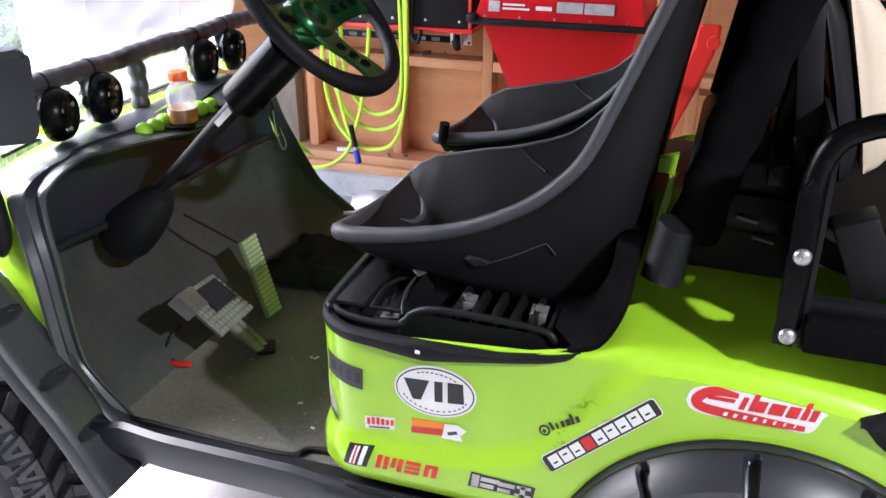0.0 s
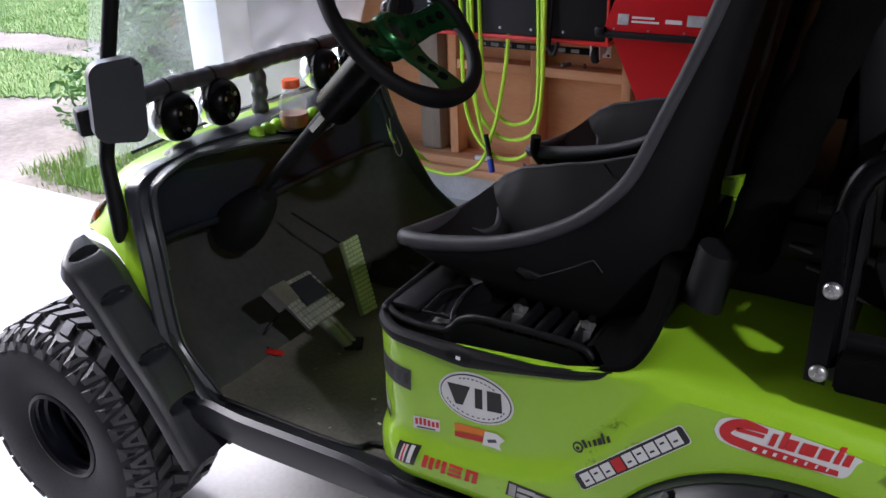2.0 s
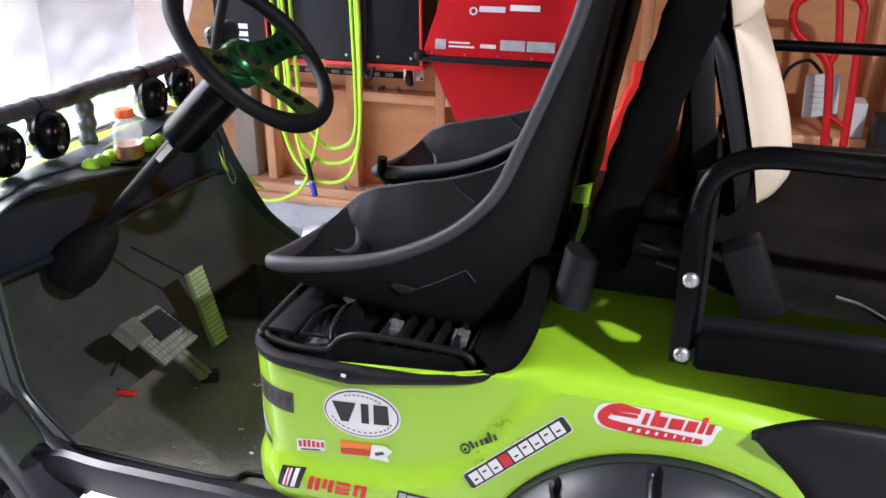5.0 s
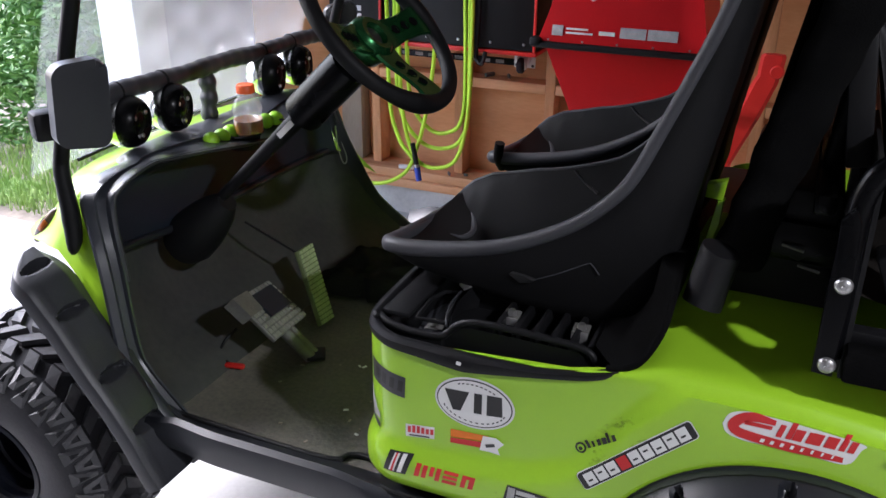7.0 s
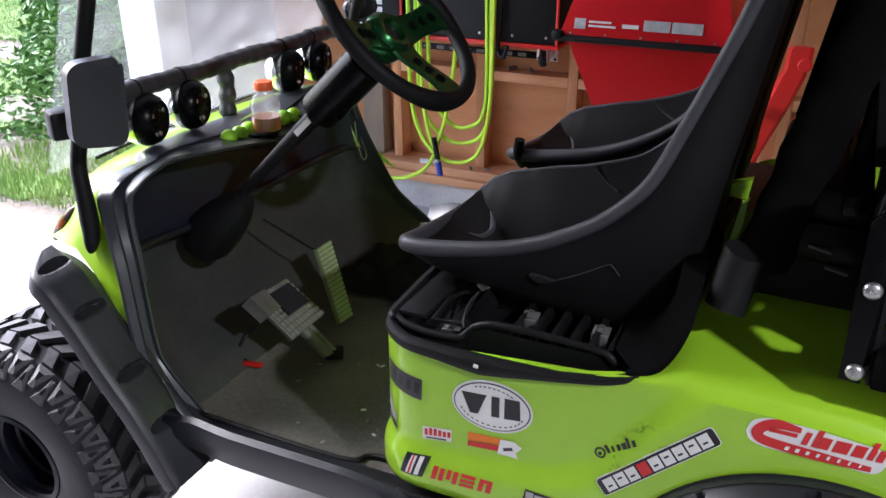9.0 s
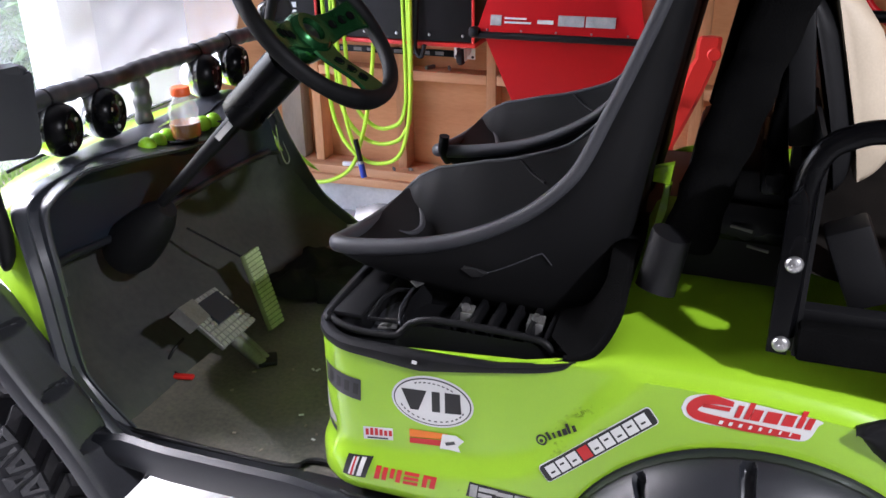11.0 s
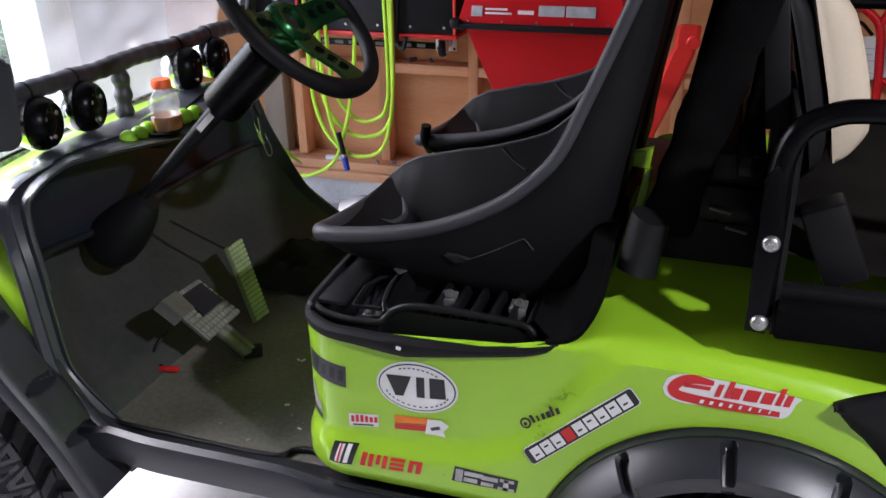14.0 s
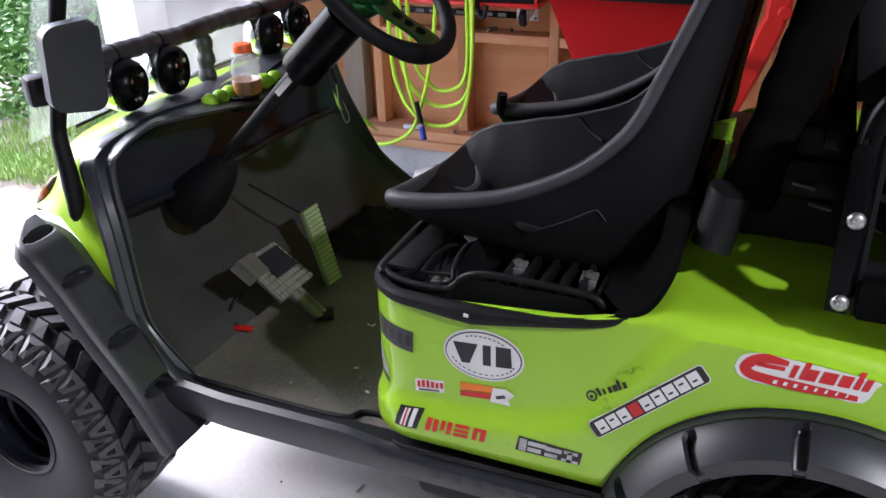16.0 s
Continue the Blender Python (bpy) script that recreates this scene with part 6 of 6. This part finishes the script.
for x, y, z, s in ((-1.20, 3.33, 0.645, 0.03), (-1.12, 3.34, 0.643, 0.022), (-1.35, 3.26, 0.211, 0.016), (-1.28, 3.28, 0.208, 0.012)):
    whole("bolt_scrap", turned(pose(x, y, z, 0, 0, x * 700), (s * 1.6, s * 0.5, 0.016), 0.004), DULLSTEEL, "small loose metal scrap on the framing", "scrap", "scraps")

# red hopper machine
m = thing("chipper", "red steel garden chipper with a tapered hopper", "chipper", (-0.52, 2.9, 0))


def ring(x0, x1, y0, y1, z, tilt=0.0):
    return [(x0, y0, z), (x1, y0, z + tilt), (x1, y1, z + tilt), (x0, y1, z)]


part("hopper_lid", skin([ring(-0.79, -0.27, 2.66, 3.02, 0.925), ring(-0.79, -0.27, 2.66, 3.02, 0.945), ring(-0.745, -0.305, 2.70, 3.02, 1.10), ring(-0.69, -0.34, 2.75, 3.0, 1.4)], True, True), RED, m, "red sheet metal upper hopper")
part("hopper", skin([ring(-0.775, -0.285, 2.675, 3.01, 0.92), ring(-0.66, -0.36, 2.73, 3.0, 0.62), ring(-0.60, -0.42, 2.80, 2.98, 0.42)], True, True), RED, m)
part("seal_strip", tube([(-0.81, 2.655, 0.922), (-0.26, 2.655, 0.922)], 0.011, 10), BLACK, m, "black rubber strip")
part("seal_strip", tube([(-0.265, 2.66, 0.922), (-0.265, 3.02, 0.922)], 0.011, 10), BLACK, m, "black rubber strip")
part("strip_end", turned(at(-0.80, 2.66, 0.93), (0.035, 0.04, 0.03), 0.008), BLACK, m)
for k in range(5):
    part("screw", lathe([(0.0, 0.003), (0.003, 0.0025), (0.0038, 0)], at(-0.76 + k * 0.11, 2.66, 0.938) @ pose(0, 0, 0, 90), 10), STEEL, m)
face = pose(0, 0, 0, 90 - 14)


def on_lid(u, v):
    return at(u, 2.6585 + (v - 0.945) * 0.258, v) @ pose(0, 0, 0, -14)


for u0, u1, v0, v1, mt in ((-0.75, -0.715, 0.952, 0.984, STKSILVER), (-0.705, -0.635, 0.972, 0.978, PALEBOX), (-0.705, -0.62, 0.960, 0.966, PALEBOX),
                           (-0.60, -0.55, 0.962, 0.974, PALEBOX), (-0.535, -0.455, 0.958, 0.99, STKSILVER), (-0.45, -0.36, 0.958, 0.99, STKSILVER)):
    mm = on_lid((u0 + u1) / 2, (v0 + v1) / 2)
    part("label_plate", turned(mm, (u1 - u0, 0.002, v1 - v0)), mt, m, "pale printed label")
part("label_ring", lathe([(0.008, 0.0), (0.008, 0.0015), (0.013, 0.0015), (0.013, 0.0)], on_lid(-0.631, 1.072) @ pose(0, 0, 0, 90), 20), STKWHITE, m, "white printed ring")
for u0, u1, v in ((-0.612, -0.528, 1.079), (-0.513, -0.418, 1.086)):
    mm = on_lid((u0 + u1) / 2, v)
    part("label_bar", turned(mm, (u1 - u0, 0.002, 0.018)), STKWHITE, m, "white printed bar")
part("base", box(-0.72, -0.30, 2.72, 3.05, 0.16, 0.42, 0.03), BLACK, m)
for x in (-0.72, -0.30):
    part("wheel", lathe([(0.0, -0.03), (0.09, -0.03), (0.13, -0.02), (0.14, 0), (0.13, 0.02), (0.09, 0.03), (0.0, 0.03)], at(x, 2.9, 0.14) @ pose(0, 0, 0, 0, 90, 0), 28), RUBBER, m)
# upright red chute at its side
s = thing("snow_shovel", "bright red plastic shovel standing on end", "shovel", (-0.12, 2.62, 0))
part("blade", plate([(-0.12, 0.0), (0.12, 0.0), (0.11, 0.3), (0.04, 0.45), (-0.04, 0.45), (-0.11, 0.3)], 0.02, pose(-0.30, 2.62, 0.01, 90, 0, 0) @ pose(0, 0, 0, 0, 0, -16), 0.006), REDPLASTIC, s)
part("handle", skin([[(x - w, y, z), (x - w * 0.7, y - 0.02, z), (x + w * 0.7, y - 0.02, z), (x + w, y, z), (x, y + 0.015, z)] for x, y, z, w in ((-0.205, 2.60, 0.42, 0.03), (-0.182, 2.60, 0.63, 0.031), (-0.125, 2.60, 0.78, 0.034), (-0.092, 2.60, 0.88, 0.035), (-0.086, 2.60, 0.90, 0.03), (-0.083, 2.60, 0.92, 0.034), (-0.080, 2.60, 0.955, 0.034), (-0.078, 2.60, 0.962, 0.028))], True, True), REDPLASTIC, s)
part("grip", lathe([(0.0, 0.006), (0.016, 0.006), (0.02, 0.0)], pose(-0.064, 2.58, 0.915, 90), 18), REDPLASTIC, s)

# red hand truck leaning on the wall, with papers and boxes behind it
k = thing("hand_truck", "red tubular steel hand truck leaning on the studs", "hand truck", (0.5, 3.0, 0))


def lean(x, z):
    return (x, 2.90 + 0.145 * z, z)


part("handle_loop", tube(smooth_line([lean(x, z) for x, z in ((0.505, 0.10), (0.503, 0.617), (0.49, 0.82), (0.474, 0.905), (0.424, 0.952), (0.372, 0.992), (0.350, 1.035), (0.354, 1.085), (0.396, 1.113), (0.46, 1.117), (0.525, 1.112), (0.553, 1.085), (0.558, 1.02), (0.562, 0.614), (0.568, 0.10))], 8), 0.0135, 12), RED, k, "bent red steel tube")
part("stay", tube(smooth_line([lean(x, z) for x, z in ((0.481, 1.105), (0.495, 1.0), (0.497, 0.95), (0.480, 0.905))], 6), 0.012, 12), RED, k)
for z in (0.72, 0.42, 0.16):
    part("cross_bar", tube([lean(0.503, z + 0.02), lean(0.562, z - 0.02)], 0.009, 10), RED, k)
part("toe_plate", box(0.36, 0.70, 2.70, 2.92, 0.004, 0.012), RED, k)
for x in (0.44, 0.63):
    part("wheel", lathe([(0.0, -0.02), (0.07, -0.02), (0.10, -0.012), (0.105, 0), (0.10, 0.012), (0.07, 0.02), (0.0, 0.02)], at(x, 3.02, 0.107) @ pose(0, 0, 0, 0, 90, 0), 24), RUBBER, k)
sh = thing("wall_shelf", "brown wooden shelf boards between the studs", "shelf", (0.9, 3.2, 0.6))
for z in (0.64, 0.27):
    part("board", box(0.31, 1.5, 3.10, 3.295, z - 0.035, z, 0.004), WOODLONG, sh)
pp = whole("paper_sign", plate([(0.427, 0.842), (0.535, 0.851), (0.546, 0.715), (0.435, 0.690)], 0.002, at(0, 3.14, 0) @ XZ), PALEBOX, "white printed sheet of paper behind the hand truck", "paper")
for j in range(5):
    part("print_bar", box(0.45, 0.50 - 0.012 * (j % 2), 3.1385, 3.1398, 0.805 - j * 0.02, 0.808 - j * 0.02), STKSILVER, pp, "faint grey printed bar")
whole("carton", box(0.585, 0.635, 3.12, 3.22, 0.641, 0.76, 0.003), PALEBOX, "slim white carton on the wooden shelf", "box", "cartons")
whole("carton", box(0.70, 0.80, 3.12, 3.25, 0.641, 0.95, 0.004), CARDBOARD, "tall brown cardboard carton on the shelf", "box", "cartons")
whole("toolbox", box(0.645, 0.98, 2.93, 3.095, 0.50, 0.745, 0.01), BLACK, "black plastic toolbox beside the hand truck", "toolbox")
bm = tube(smooth_line([(0.36, 3.12, 0.646), (0.34, 3.10, 0.75), (0.36, 3.09, 0.86), (0.42, 3.09, 0.90), (0.47, 3.09, 0.86)], 8), 0.006, 8)
whole("cable", bm, BLACK, "black cable looped over the shelf", "cable")
